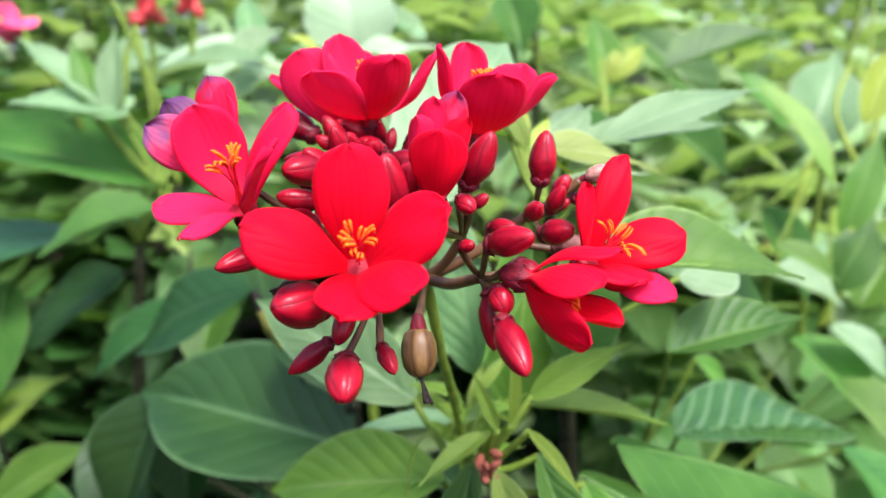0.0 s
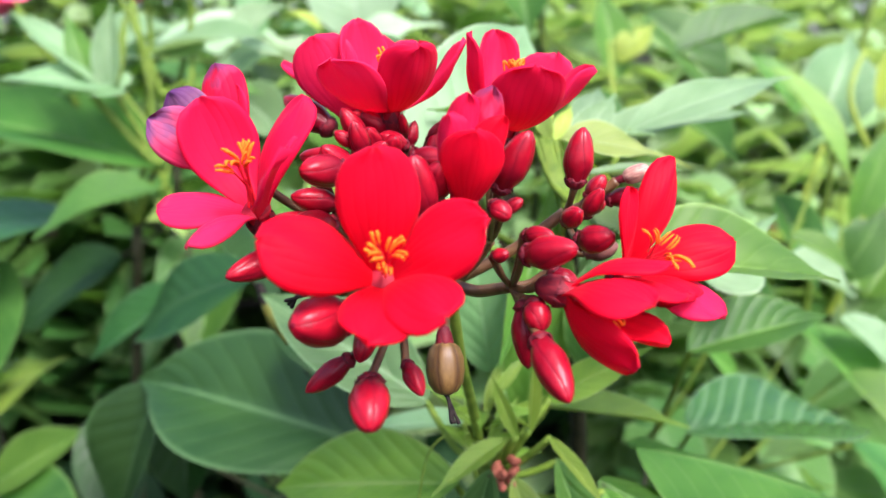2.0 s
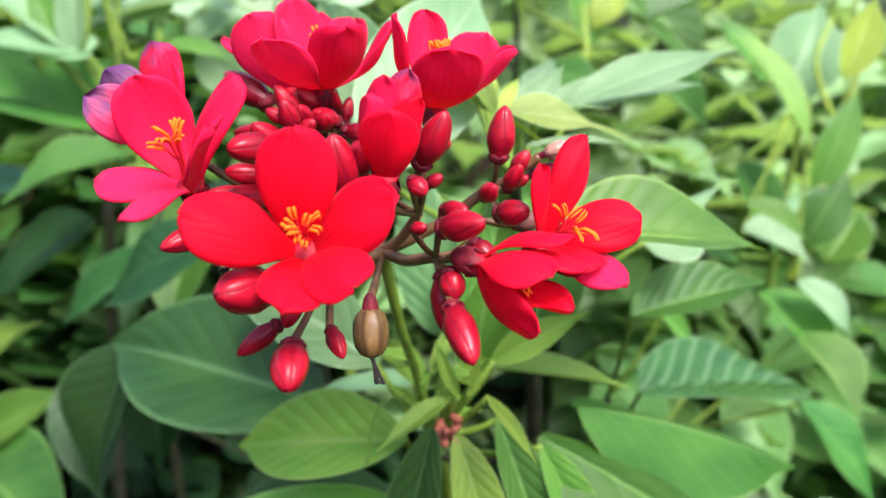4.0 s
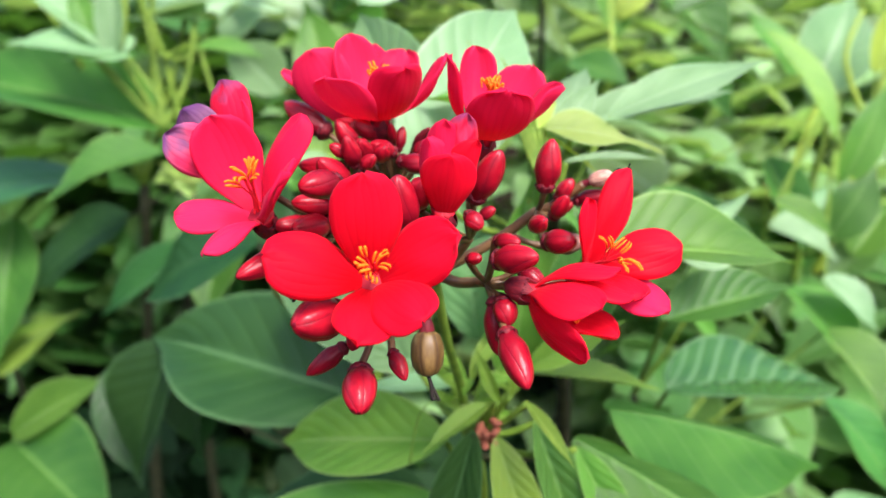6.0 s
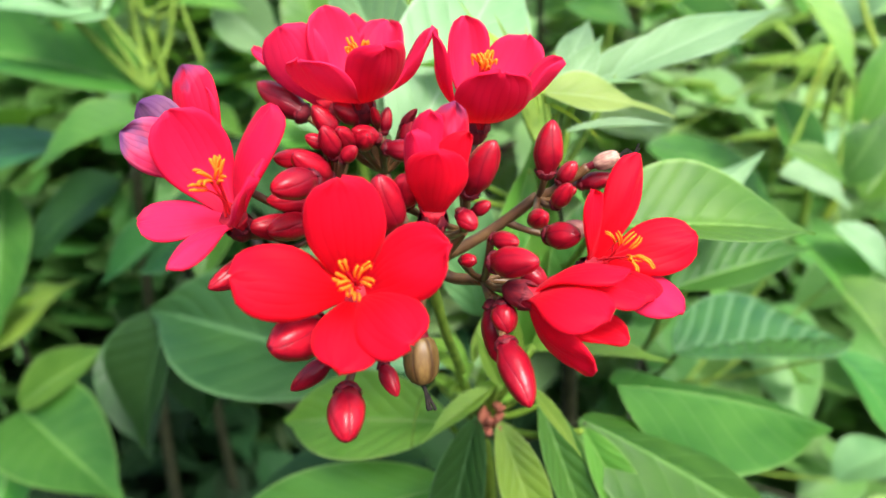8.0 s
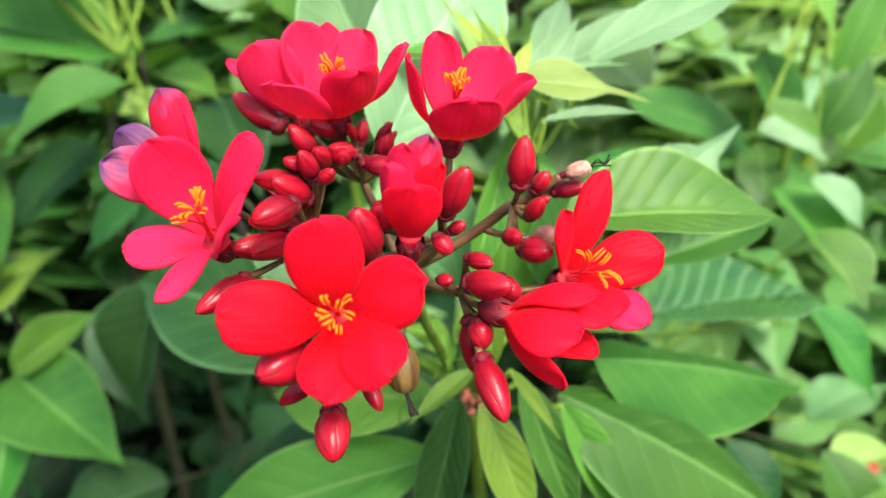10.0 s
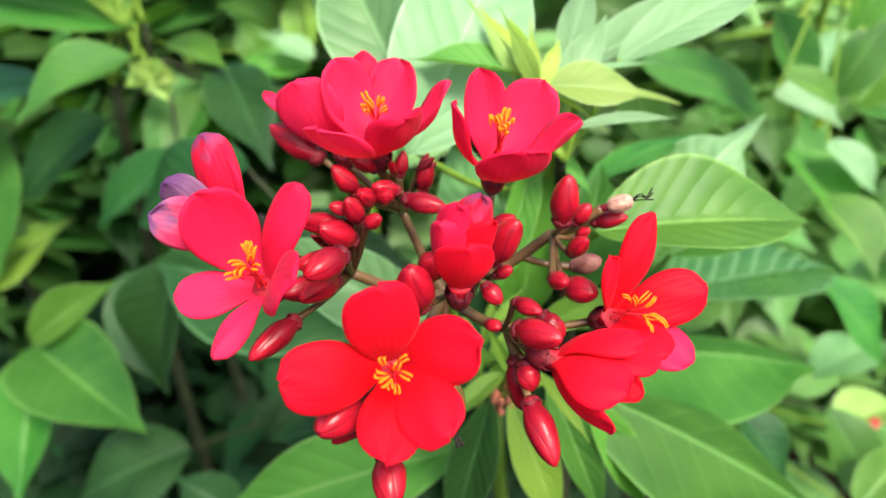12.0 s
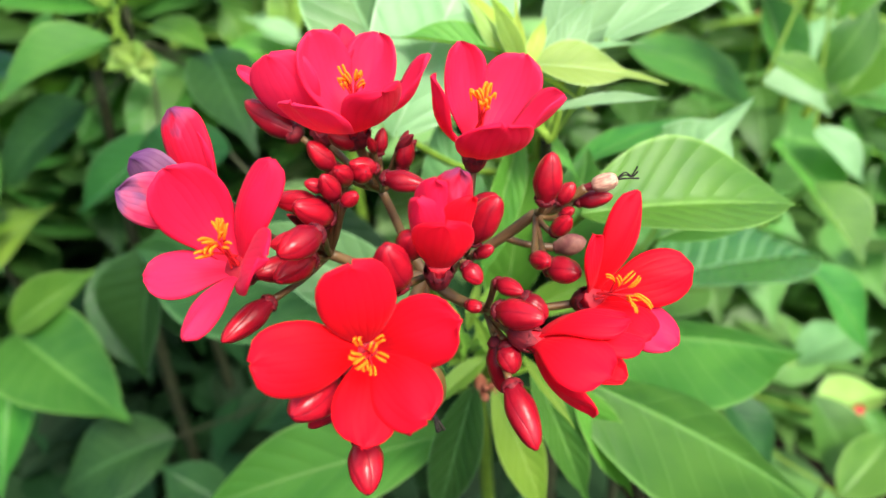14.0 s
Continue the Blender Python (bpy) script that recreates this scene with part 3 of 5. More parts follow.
flower(cluster, V(-1.12, 8.98, 87.72), (0.12, -0.74, 0.62), [V(-1.22, 8.93, 89.2), V(0.10, 8.72, 88.43), V(-0.36, 7.95, 87.5), V(-1.18, 7.78, 87.22), V(-2.48, 8.32, 88.22)], [1.02, 0.98, 0.92, 0.88, 0.98], N_FRONT, PETAL_FLAT, lift=0.10, kinds=HUNG_STAMENS, tall=0.50)
flower(cluster, V(-3.1, 10.4, 88.38), (-0.08, -0.48, 0.87), [V(-2.40, 10.91, 89.66), V(-2.29, 9.3, 89.12), V(-3.57, 9.19, 87.91), V(-4.42, 10.36, 88.08), V(-3.88, 10.86, 89.6)], [0.70, 0.95, 0.46, 0.80, 1.1], N_LEFT, [PETAL_FLAT[0], PETAL_FLAT[1], PETAL_FLAT[0], PETAL_FLAT[1], PETAL_CUP[0]], mats=[CRIMSON, CRIMSON, ROSE, ROSE, CRIMSON], faces={0: (-0.6, -0.8, 0.1), 1: (-0.45, -0.45, 0.75)}, lift=0.08, kinds=BUNCHED_STAMENS, tall=0.62)
flower(cluster, V(-1.3, 12.5, 89.62), (0.0, -0.2, 1.0), [V(-1.90, 12.9, 90.78), V(-0.91, 13.7, 90.45), V(-0.08, 12.48, 90.48), V(-0.79, 11.4, 90.36), V(-2.11, 11.65, 90.14)], [1.0, 0.9, 0.42, 1.0, 1.25], N_TOP, [PETAL_CUP[0], PETAL_CUP[1], PETAL_CUP[0], PETAL_CUP[1], PETAL_CUP[0]], 0.32, mats=[ROSE, ROSE, ROSE, CRIMSON, ROSE], faces={4: (0.45, 0.70, 0.55)}, lift=0.20, kinds=CURLED_STAMENS)
flower(cluster, V(-2.0, 12.95, 89.5), (-0.15, -0.1, 1.0), [V(-2.58, 12.7, 90.5), V(-3.27, 13.42, 90.04), V(-1.5, 13.9, 90.55)], [1.15, 0.36, 0.7], N_TOP, PETAL_FLAT, 0.32, 0, mats=[ROSE, ROSE, CRIMSON], faces={0: (-0.3, -1.0, 0.25)})
flower(cluster, V(0.62, 11.85, 89.45), (0.12, -0.2, 1.0), [V(-0.07, 11.45, 90.55), V(0.37, 12.57, 90.63), V(1.45, 12.85, 90.28), V(1.86, 11.65, 90.07), V(0.86, 10.68, 90.1)], [0.5, 0.72, 1.02, 0.66, 1.12], N_MID, PETAL_CUP, 0.34, mats=[CRIMSON, ROSE, ROSE, ROSE, CRIMSON], lift=0.20, kinds=CURLED_STAMENS, tall=0.56)
flower(cluster, V(2.45, 10.15, 87.52), (0.45, -0.58, 0.68), [V(2.88, 10.85, 88.87), V(2.12, 10.27, 88.53), V(3.76, 10.43, 87.73), V(3.43, 9.65, 86.88), V(2.95, 9.5, 87.22)], [0.62, 0.5, 0.88, 0.82, 0.85], N_RIGHT, PETAL_FLAT, mats=[RED, RED, RED, ROSE, RED])
flower(cluster, V(1.6, 9.45, 87.1), (0.92, -0.28, -0.25), [V(1.98, 8.65, 86.55), V(2.56, 9.23, 86.65), V(2.06, 8.55, 87.42), V(2.75, 9.3, 87.3), V(2.5, 9.3, 87.72)], [0.82, 0.6, 0.95, 0.8, 0.7], N_RIGHT, PETAL_CUP, 0.4, 4, faces={2: (0.25, 0.0, -1.0)})
flower(cluster, V(-0.1, 9.98, 88.7), (0.05, -0.12, 1.0), [V(0.20, 10.0, 89.86), V(-0.36, 9.85, 89.52), V(-0.12, 9.92, 89.78), V(-0.03, 9.48, 89.34), V(0.34, 9.9, 89.5)], [0.62, 0.62, 0.58, 0.84, 0.60], N_MID, PETAL_FOLD, 0.42, 0, 0.2, [FADED, CRIMSON, CRIMSON, RED, RED], "half-closed red flower with a fading tip", {0: (0.2, -1.0, 0.1), 1: (-0.6, -1.0, 0.1), 2: (0.0, -1.0, 0.1), 3: (0.0, -1.0, 0.2), 4: (0.7, -1.0, 0.1)})
flower(cluster, V(-3.65, 11.35, 88.85), (-0.6, -0.1, 0.8), [V(-3.95, 11.9, 90.05), V(-4.62, 10.85, 89.3), V(-4.40, 11.15, 89.66), V(-3.6, 11.8, 89.75)], [0.82, 0.85, 0.80, 0.7], N_LEFT, PETAL_FLAT, 0.35, 0, 0.2, [TIPPED, WILTED, WITHERED, CRIMSON], "wilting flower with violet petal tips", {0: (-0.3, -0.9, 0.3), 1: (-0.3, -0.9, 0.5), 2: (-0.4, -0.8, 0.4)})

bud(cluster, V(0.84, 9.22, 86.72), V(1.11, 8.35, 86.26), N_RIGHT, 0, 0.86)
bud(cluster, V(0.72, 9.9, 86.95), V(0.78, 9.6, 86.1), N_RIGHT, 2, 1.0)
bud(cluster, V(0.82, 9.7, 87.05), V(0.9, 9.35, 86.75), N_RIGHT, 1, 1.3)
bud(cluster, V(0.68, 9.72, 87.68), V(1.25, 9.15, 87.95), N_RIGHT, 0, 1.0)
bud(cluster, V(0.72, 10.15, 87.85), V(1.05, 9.75, 87.95), N_RIGHT, 0)
bud(cluster, V(0.28, 10.0, 87.58), V(0.46, 9.78, 87.68), N_RIGHT, 1, 1.1)
bud(cluster, V(0.25, 10.0, 88.32), V(0.45, 9.72, 88.18), N_MID, 1, 1.2)
bud(cluster, V(0.45, 10.5, 88.1), V(0.7, 10.4, 88.3), N_MID, 1, 1.0)
bud(cluster, V(1.64, 11.55, 88.3), V(1.72, 11.55, 89.2), N_HIGH, 0, 1.0)
bud(cluster, V(1.95, 12.0, 88.0), V(2.2, 11.95, 88.4), N_HIGH, 1, 1.0)
bud(cluster, V(2.0, 11.9, 87.8), V(2.2, 11.8, 88.0), N_HIGH, 1, 1.0)
bud(cluster, V(1.78, 11.3, 87.88), V(1.95, 11.0, 88.35), N_HIGH, 0, 1.0)
bud(cluster, V(1.6, 10.8, 87.6), V(2.0, 10.3, 87.8), N_HIGH, 1, 1.0)
bud(cluster, V(1.35, 10.55, 87.95), V(1.45, 10.1, 88.2), N_HIGH, 0, 1.1)
bud(cluster, V(2.3, 12.1, 87.95), V(2.85, 11.9, 88.15), N_HIGH, 0, 1.0)
bud(cluster, V(1.2, 10.6, 87.2), V(1.55, 10.3, 86.95), N_RIGHT, 1, 1.1)
bud(cluster, V(-1.8, 10.5, 88.65), V(-2.28, 9.85, 88.75), N_LEFT, 0, 1.1)
bud(cluster, V(-1.83, 11.2, 88.68), V(-2.6, 11.38, 88.72), N_LEFT, 0, 0.9)
bud(cluster, V(-1.60, 11.25, 88.75), V(-1.72, 11.0, 89.3), N_LEFT, 0, 1.0)
bud(cluster, V(-1.75, 11.25, 88.92), V(-2.02, 11.15, 89.12), N_LEFT, 1, 1.0)
bud(cluster, V(-1.48, 11.1, 88.75), V(-1.25, 10.92, 89.0), N_LEFT, 1, 1.0)
bud(cluster, V(-1.0, 12.02, 88.8), V(-1.42, 11.85, 89.02), N_TOP, 0, 1.15)
bud(cluster, V(-0.62, 12.5, 88.5), V(-0.48, 12.5, 89.08), N_TOP, 0, 1.0)
bud(cluster, V(-0.92, 11.96, 88.68), V(-0.22, 11.66, 88.64), N_TOP, 2, 1.1)
bud(cluster, V(-1.68, 11.95, 88.85), V(-2.0, 11.85, 89.42), N_TOP, 0, 1.0)
bud(cluster, V(-1.36, 12.6, 88.95), V(-1.75, 12.4, 89.3), N_TOP, 1, 1.0)
bud(cluster, V(-2.36, 13.05, 88.95), V(-3.24, 13.41, 89.47), N_TOP, 2, 1.1)
bud(cluster, V(-1.0, 12.7, 88.7), V(-0.9, 12.8, 89.15), N_TOP, 0, 1.0)
bud(cluster, V(0.3, 11.6, 88.4), V(0.05, 11.3, 88.6), N_MID, 1, 1.0)
bud(cluster, V(0.45, 11.4, 88.4), V(0.85, 11.3, 88.65), N_MID, 0, 1.0)
bud(cluster, V(0.36, 10.45, 88.42), V(0.74, 10.2, 89.27), N_MID, 0, 0.95)
bud(cluster, V(-2.2, 11.2, 87.6), V(-2.9, 10.6, 87.9), N_LEFT, 0, 0.9)
bud(cluster, V(-2.7, 10.55, 87.4), V(-3.33, 9.78, 87.3), N_LEFT, 0, 0.8)
bud(cluster, V(-0.72, 9.90, 88.07), V(-0.79, 9.55, 89.02), N_MID, 0, 1.05)
bud(cluster, V(-0.55, 10.4, 88.3), V(-0.45, 10.0, 88.85), N_MID, 1, 1.0)
bud(cluster, V(-1.65, 9.25, 86.95), V(-2.15, 8.4, 87.18), N_FRONT, 0, 1.25)
bud(cluster, V(-1.62, 9.45, 86.3), V(-2.23, 9.36, 85.83), N_FRONT, 0, 0.8)
bud(cluster, V(-1.29, 8.70, 86.34), V(-1.23, 7.9, 86.12), N_FRONT, 1, 0.95)
bud(cluster, V(-0.88, 9.35, 86.28), V(-0.65, 8.92, 86.03), N_FRONT, 0, 0.95)
bud(cluster, V(-1.35, 9.6, 86.75), V(-1.5, 9.3, 86.3), N_FRONT, 1, 0.9)

bud(cluster, V(-1.75, 11.3, 88.35), V(-2.15, 10.8, 88.95), N_LEFT, 0, 1.0)
bud(cluster, V(-1.5, 11.9, 88.7), V(-1.55, 11.4, 89.15), N_LEFT, 0, 1.0)
bud(cluster, V(-1.3, 12.0, 88.7), V(-1.15, 11.6, 89.0), N_TOP, 1, 1.0)
bud(cluster, V(-2.0, 11.3, 88.0), V(-2.65, 10.9, 88.2), N_LEFT, 0, 0.95)
bud(cluster, V(-2.1, 11.2, 87.7), V(-2.55, 10.4, 87.9), N_LEFT, 2, 1.1)


def capsule(cluster, base, low, radius, node, mat, style_tip, label):
    """A ribbed seed capsule with its dry styles."""
    rings = [(0.35, 0), (0.78, 0.12), (0.97, 0.32), (1.0, 0.55), (0.9, 0.78), (0.6, 0.94), (0.25, 1.0)]
    bm = lathe(bmesh.new(), rings, 24, lambda a, u: 0.06 * abs(math.cos(3 * a)) + 0.02 * math.cos(6 * a))
    ob = part("capsule", bm, mat, cluster, along_z(base, low, radius, (low - base).length), label)
    axis = (low - base).normalized()
    part("calyx", CALYX_MESH, CALYX, ob, along_z(base - axis * 0.0022, low, radius * 0.5, 0.0034))
    side = axis.orthogonal().normalized() * 0.00024
    for s in (-1, 1, 0.2):
        sag = Vector((0, 0, 0.0003 * (1 + s)))
        part("style", tube([low + side * s * 0.4, low.lerp(style_tip, 0.35) + side * s + sag, low.lerp(style_tip, 0.75) + side * s * 2.2 - sag, style_tip + side * s * 3.0 + sag], [k * radius for k in (0.12, 0.085, 0.095, 0.11)], 6), BLACK, ob, None, "dry black style")
    pedicel(ob, node, base - axis * 0.001, 0.07, 0.09)
    return ob


capsule(cluster, V(-0.37, 10.1, 86.28), V(-0.33, 9.8, 85.58), 0.0026, CYME, CAPSULE, V(-0.19, 9.65, 85.2), "ribbed olive-brown seed capsule with dry black styles")
capsule(cluster, V(2.48, 11.9, 88.36), V(2.86, 11.79, 88.54), 0.0014, N_HIGH, PALE, V(3.17, 11.77, 88.62), "pale pinkish seed capsule with a dry style")

part("withered_bud", BUDS[1], DULL, cluster, along_z(V(1.98, 12.03, 87.06), V(2.50, 11.91, 87.25), 0.0062, 0.0056), "withered brownish-pink bud")
pedicel(cluster, CYME.lerp(N_HIGH, 0.7) + Vector((0, 0, -0.0006)), V(1.98, 12.03, 87.06), 0.07, 0.08)


# ---- small things on the shoot ----
for k in range(13):
    a = 0.9 * k
    foot = V(1.05, 14.3, 81.35) + Vector((0.7 * math.cos(a), math.sin(a), 1.5 * math.sin(2.1 * k))) * 0.0018
    part("dry_bract", BUDS[1], BROWN, cluster, along_z(foot, foot + Vector((math.cos(a) * 0.5, -0.5, 0.6 * math.cos(k))) * 0.0042, 0.0030, 0.0032), "shrivelled brown bract")
part("bract_stalk", tube([V(0.6, 15.2, 81), V(0.9, 14.7, 81.0), V(1.08, 14.35, 81.3)], [0.0008, 0.0006, 0.0006], 7), STEM, cluster)
for k in range(18):
    a, up = 2.4 * k, 0.2 + 0.8 * rnd.random()
    foot = V(0.6 + 0.25 * math.cos(a), 15.2 + 0.25 * math.sin(a), 81.1 + 0.09 * k)
    far = foot + Vector((math.cos(a), math.sin(a) - 0.2, up)).normalized() * (0.008 + 0.008 * rnd.random())
    part("young_leaf", OVATE[k % 3], LIME, cluster, frame_of(foot, far, Vector((0, -0.6, 1)), (far - foot).length, 0.0030, 0.006), "small yellow-green young leaf")
for k in range(3):
    part("style", tube([V(-2.05, 9.8, 87.1), V(-2.37, 9.95, 86.98 + 0.03 * k), V(-2.62 + 0.04 * k, 10.1, 86.86 - 0.05 * k)], [0.0003, 0.00025, 0.0003], 6), BLACK, cluster, None, "dry black style")

# small pointed bracts crowded between the buds
for k in range(12):
    node = (N_LEFT, N_TOP)[k % 2]
    d = Vector((rnd.uniform(-1, 1), rnd.uniform(-1, 0.6), rnd.uniform(-0.1, 1)))
    foot = node + d * 0.0035 + Vector((0, 0, 0.004 + 0.003 * rnd.random()))
    far = foot + (d + Vector((0, -0.3, 0.7))).normalized() * (0.0030 + 0.0025 * rnd.random())
    part("bract", BUDS[2], CALYX if k % 3 else BUD, cluster, along_z(foot, far, (far - foot).length * 0.8, (far - foot).length, k))
    part("bract_stalk", tube([node, node.lerp(foot, 0.6), foot], [0.0005, 0.0004, 0.0004], 6), STALK, cluster)

# ---- leaves and shoots ----
leaf(cluster, (0.11, 15.78, 80.01), (-5.20, 18.66, 77.79), 2.56, (-0.01, -0.63, 0.78), "broad", "lime", (0.9, 16.5, 79.0))
leaf(cluster, (0.30, 17.03, 81.02), (-3.02, 18.68, 79.55), 1.00, (0.01, -0.21, 0.98), "ovate", "pale", (0.9, 16.5, 79.0))
leaf(cluster, (2.19, 16.44, 81.77), (6.41, 17.61, 80.57), 1.14, (-0.01, -0.11, 0.99), "ovate", "lime", (0.6, 15.2, 81.0))
leaf(cluster, (1.93, 14.01, 82.40), (2.84, 12.21, 81.87), 0.36, (0.24, -0.60, 0.76), "ovate", "lime", (0.6, 15.2, 81.0))
leaf(cluster, (2.19, 15.83, 82.31), (4.50, 15.26, 84.03), 0.82, (0.01, -0.70, 0.71), "ovate", "lime", (0.6, 15.2, 81.0))
leaf(cluster, (1.70, 15.67, 81.71), (0.82, 14.81, 82.40), 0.35, (0.01, -0.28, 0.96), "ovate", "lime", (0.6, 15.2, 81.0))
leaf(cluster, (1.11, 14.43, 82.12), (-0.56, 13.56, 81.22), 0.55, (-0.01, -0.28, 0.96), "ovate", "lime", (0.6, 15.2, 81.0))
leaf(cluster, (1.25, 14.29, 81.24), (2.64, 13.09, 77.00), 1.20, (0.01, -0.54, 0.84), "ovate", "lime", (0.6, 15.2, 81.0))
leaf(cluster, (2.29, 14.93, 81.31), (3.83, 13.26, 77.27), 1.14, (0.10, -0.62, 0.78), "ovate", "green", (0.6, 15.2, 81.0))
leaf(cluster, (3.36, 14.54, 80.78), (5.31, 13.97, 76.59), 1.17, (0.01, -0.54, 0.84), "ovate", "fresh", (0.8, 16.0, 80.0))
leaf(cluster, (0.71, 13.97, 81.64), (-0.41, 14.40, 75.31), 1.33, (0.01, -0.54, 0.84), "ovate", "bluish", (0.8, 16.0, 80.0))
leaf(cluster, (0.07, 15.28, 78.28), (-8.58, 16.77, 73.24), 2.99, (0.01, -0.47, 0.88), "broad", "fresh", (0.9, 16.5, 79.0))
leaf(cluster, (3.38, 15.07, 80.64), (11.40, 13.52, 75.39), 3.72, (-0.06, -0.24, 0.97), "roof", "mid", (0.9, 16.5, 79.0), pick=0)
leaf(cluster, (4.52, 16.34, 80.74), (12.47, 18.82, 77.01), 3.62, (0.03, -0.26, 0.97), "roof", "mid", pick=1)

right_shoot = thing("leafy_shoot", V(6.0, 27.0, 0.0), "green shoot with broad pointed leaves and yellow-green young growth", "shrub shoot", "shoots of the shrub")
part("stem", tube([V(6.0, 27.0, 0.0), V(6.5, 27.0, 45.0), V(5.0, 24.0, 74.0), V(3.4, 19.5, 83.0), V(2.6, 16.5, 87.0)], [0.0055, 0.0045, 0.0032, 0.0020, 0.0012]), WOOD, right_shoot)
leaf(right_shoot, (3.14, 14.78, 85.95), (8.34, 15.26, 85.56), 2.75, (0.10, -0.28, 0.95), "broad", "fresh", (3.2, 19.0, 83.0), pick=0)
leaf(right_shoot, (6.60, 18.60, 84.60), (9.42, 20.50, 85.95), 2.5, (0.02, -0.50, 0.87), "pointed", "pale", (3.2, 19.0, 83.0), pick=0)
leaf(right_shoot, (3.77, 18.66, 84.88), (8.05, 21.20, 85.11), 1.07, (0.04, 0.01, 1.00), "ovate", "green", (3.2, 19.0, 83.0))
leaf(right_shoot, (2.34, 17.47, 88.34), (5.65, 17.50, 87.68), 1.25, (0.02, -0.50, 0.87), "pointed", "cream", (2.6, 16.5, 87.0), pick=1)
leaf(right_shoot, (2.82, 16.49, 87.66), (5.41, 16.54, 87.76), 0.50, (-0.01, -0.11, 0.99), "ovate", "pale", (2.6, 16.5, 87.0))
leaf(right_shoot, (2.46, 17.32, 88.12), (3.91, 17.19, 87.12), 0.48, (0.05, 0.15, 0.99), "ovate", "young", (2.6, 16.5, 87.0))
leaf(right_shoot, (1.77, 17.65, 88.58), (-0.84, 17.97, 88.95), 0.99, (0.03, -0.17, 0.99), "ovate", "fresh", (2.6, 16.5, 87.0))
leaf(right_shoot, (1.95, 17.49, 88.36), (0.91, 19.13, 89.77), 0.54, (0.28, -0.60, 0.75), "ovate", "young", (2.6, 16.5, 87.0))
leaf(right_shoot, (2.27, 17.44, 88.29), (2.83, 18.60, 89.08), 0.40, (0.00, -0.61, 0.79), "ovate", "young", (2.6, 16.5, 87.0))
leaf(right_shoot, (2.07, 17.41, 88.24), (1.64, 19.53, 89.48), 0.54, (-0.19, -0.59, 0.78), "ovate", "young", (2.6, 16.5, 87.0))
leaf(right_shoot, (2.15, 17.45, 88.30), (1.25, 18.20, 90.10), 0.50, (0.10, -0.85, 0.40), "pointed", "lime", (2.6, 16.5, 87.0), pick=1)
leaf(right_shoot, (2.05, 17.50, 88.30), (2.05, 18.30, 89.80), 0.40, (-0.20, -0.85, 0.40), "pointed", "young", (2.6, 16.5, 87.0), pick=1)
leaf(right_shoot, (1.90, 17.55, 88.40), (0.40, 18.60, 90.40), 0.45, (0.30, -0.80, 0.50), "pointed", "cream", (2.6, 16.5, 87.0), pick=0)
leaf(right_shoot, (4.28, 18.61, 88.42), (9.75, 21.46, 89.77), 1.36, (-0.01, -0.52, 0.86), "ovate", "pale", (2.6, 17.5, 86.0), pick=1)
leaf(right_shoot, (2.56, 17.46, 87.82), (4.15, 19.41, 89.36), 0.89, (0.18, -0.64, 0.75), "ovate", "pale", (2.6, 17.5, 86.0))
leaf(right_shoot, (-0.95, 17.23, 86.82), (1.98, 22.03, 91.09), 3.29, (0.19, -0.78, 0.59), "broad", "pale", (2.6, 18.5, 85.0), pick=1)
leaf(right_shoot, (-0.81, 18.53, 87.45), (-2.82, 22.46, 90.88), 2.50, (-0.19, -0.79, 0.59), "broad", "soft", (2.6, 18.5, 85.0), pick=0)
leaf(right_shoot, (2.62, 17.49, 86.65), (3.53, 16.76, 85.64), 0.42, (0.28, -0.60, 0.75), "ovate", "fresh", (2.6, 17.5, 86.0))
leaf(right_shoot, (2.20, 17.92, 86.38), (1.00, 16.11, 82.94), 0.88, (0.28, -0.60, 0.75), "ovate", "fresh", (2.6, 17.5, 86.0))

leaf(right_shoot, (1.87, 17.60, 80.67), (2.37, 18.20, 87.18), 1.9, (0.15, -0.85, 0.5), "broad", "fresh", (3.2, 19.0, 83.0))
leaf(right_shoot, (3.39, 17.20, 82.37), (4.18, 18.60, 85.57), 2.0, (0.1, -0.6, 0.8), "broad", "green", (3.2, 19.0, 83.0))
leaf(right_shoot, (0.99, 18.00, 81.94), (0.25, 18.80, 86.82), 1.9, (-0.2, -0.8, 0.55), "broad", "soft", (3.2, 19.0, 83.0))

low_right_shoot = thing("leafy_shoot", V(14.0, 36.0, 0.0), "green shoot with large ribbed glossy leaves", "shrub shoot", "shoots of the shrub")
part("stem", tube([V(14.0, 36.0, 0.0), V(14.0, 36.0, 40.0), V(12.0, 33.0, 64.0), V(9.0, 28.0, 74.0)], [0.0055, 0.0042, 0.0029, 0.0016]), WOOD, low_right_shoot)
leaf(low_right_shoot, (8.57, 23.01, 77.31), (17.6, 26.4, 75.4), 4.61, (-0.05, -0.10, 1.00), "ribbed", "waxy", (10.0, 29.0, 72.0), pick=0)
leaf(low_right_shoot, (17.37, 26.99, 74.51), (20.63, 24.95, 70.01), 2.94, (0.27, -0.47, 0.84), "ovate", "green", (11.0, 31.0, 70.0))
leaf(low_right_shoot, (6.55, 18.78, 82.28), (11.15, 20.11, 82.93), 1.95, (-0.01, -0.42, 0.91), "ovate", "green", (9.0, 28.0, 74.0))
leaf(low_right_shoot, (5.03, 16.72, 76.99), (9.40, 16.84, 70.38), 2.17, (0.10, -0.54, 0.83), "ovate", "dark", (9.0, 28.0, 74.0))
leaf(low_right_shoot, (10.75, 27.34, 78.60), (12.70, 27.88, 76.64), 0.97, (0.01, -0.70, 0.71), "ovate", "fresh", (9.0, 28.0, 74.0))
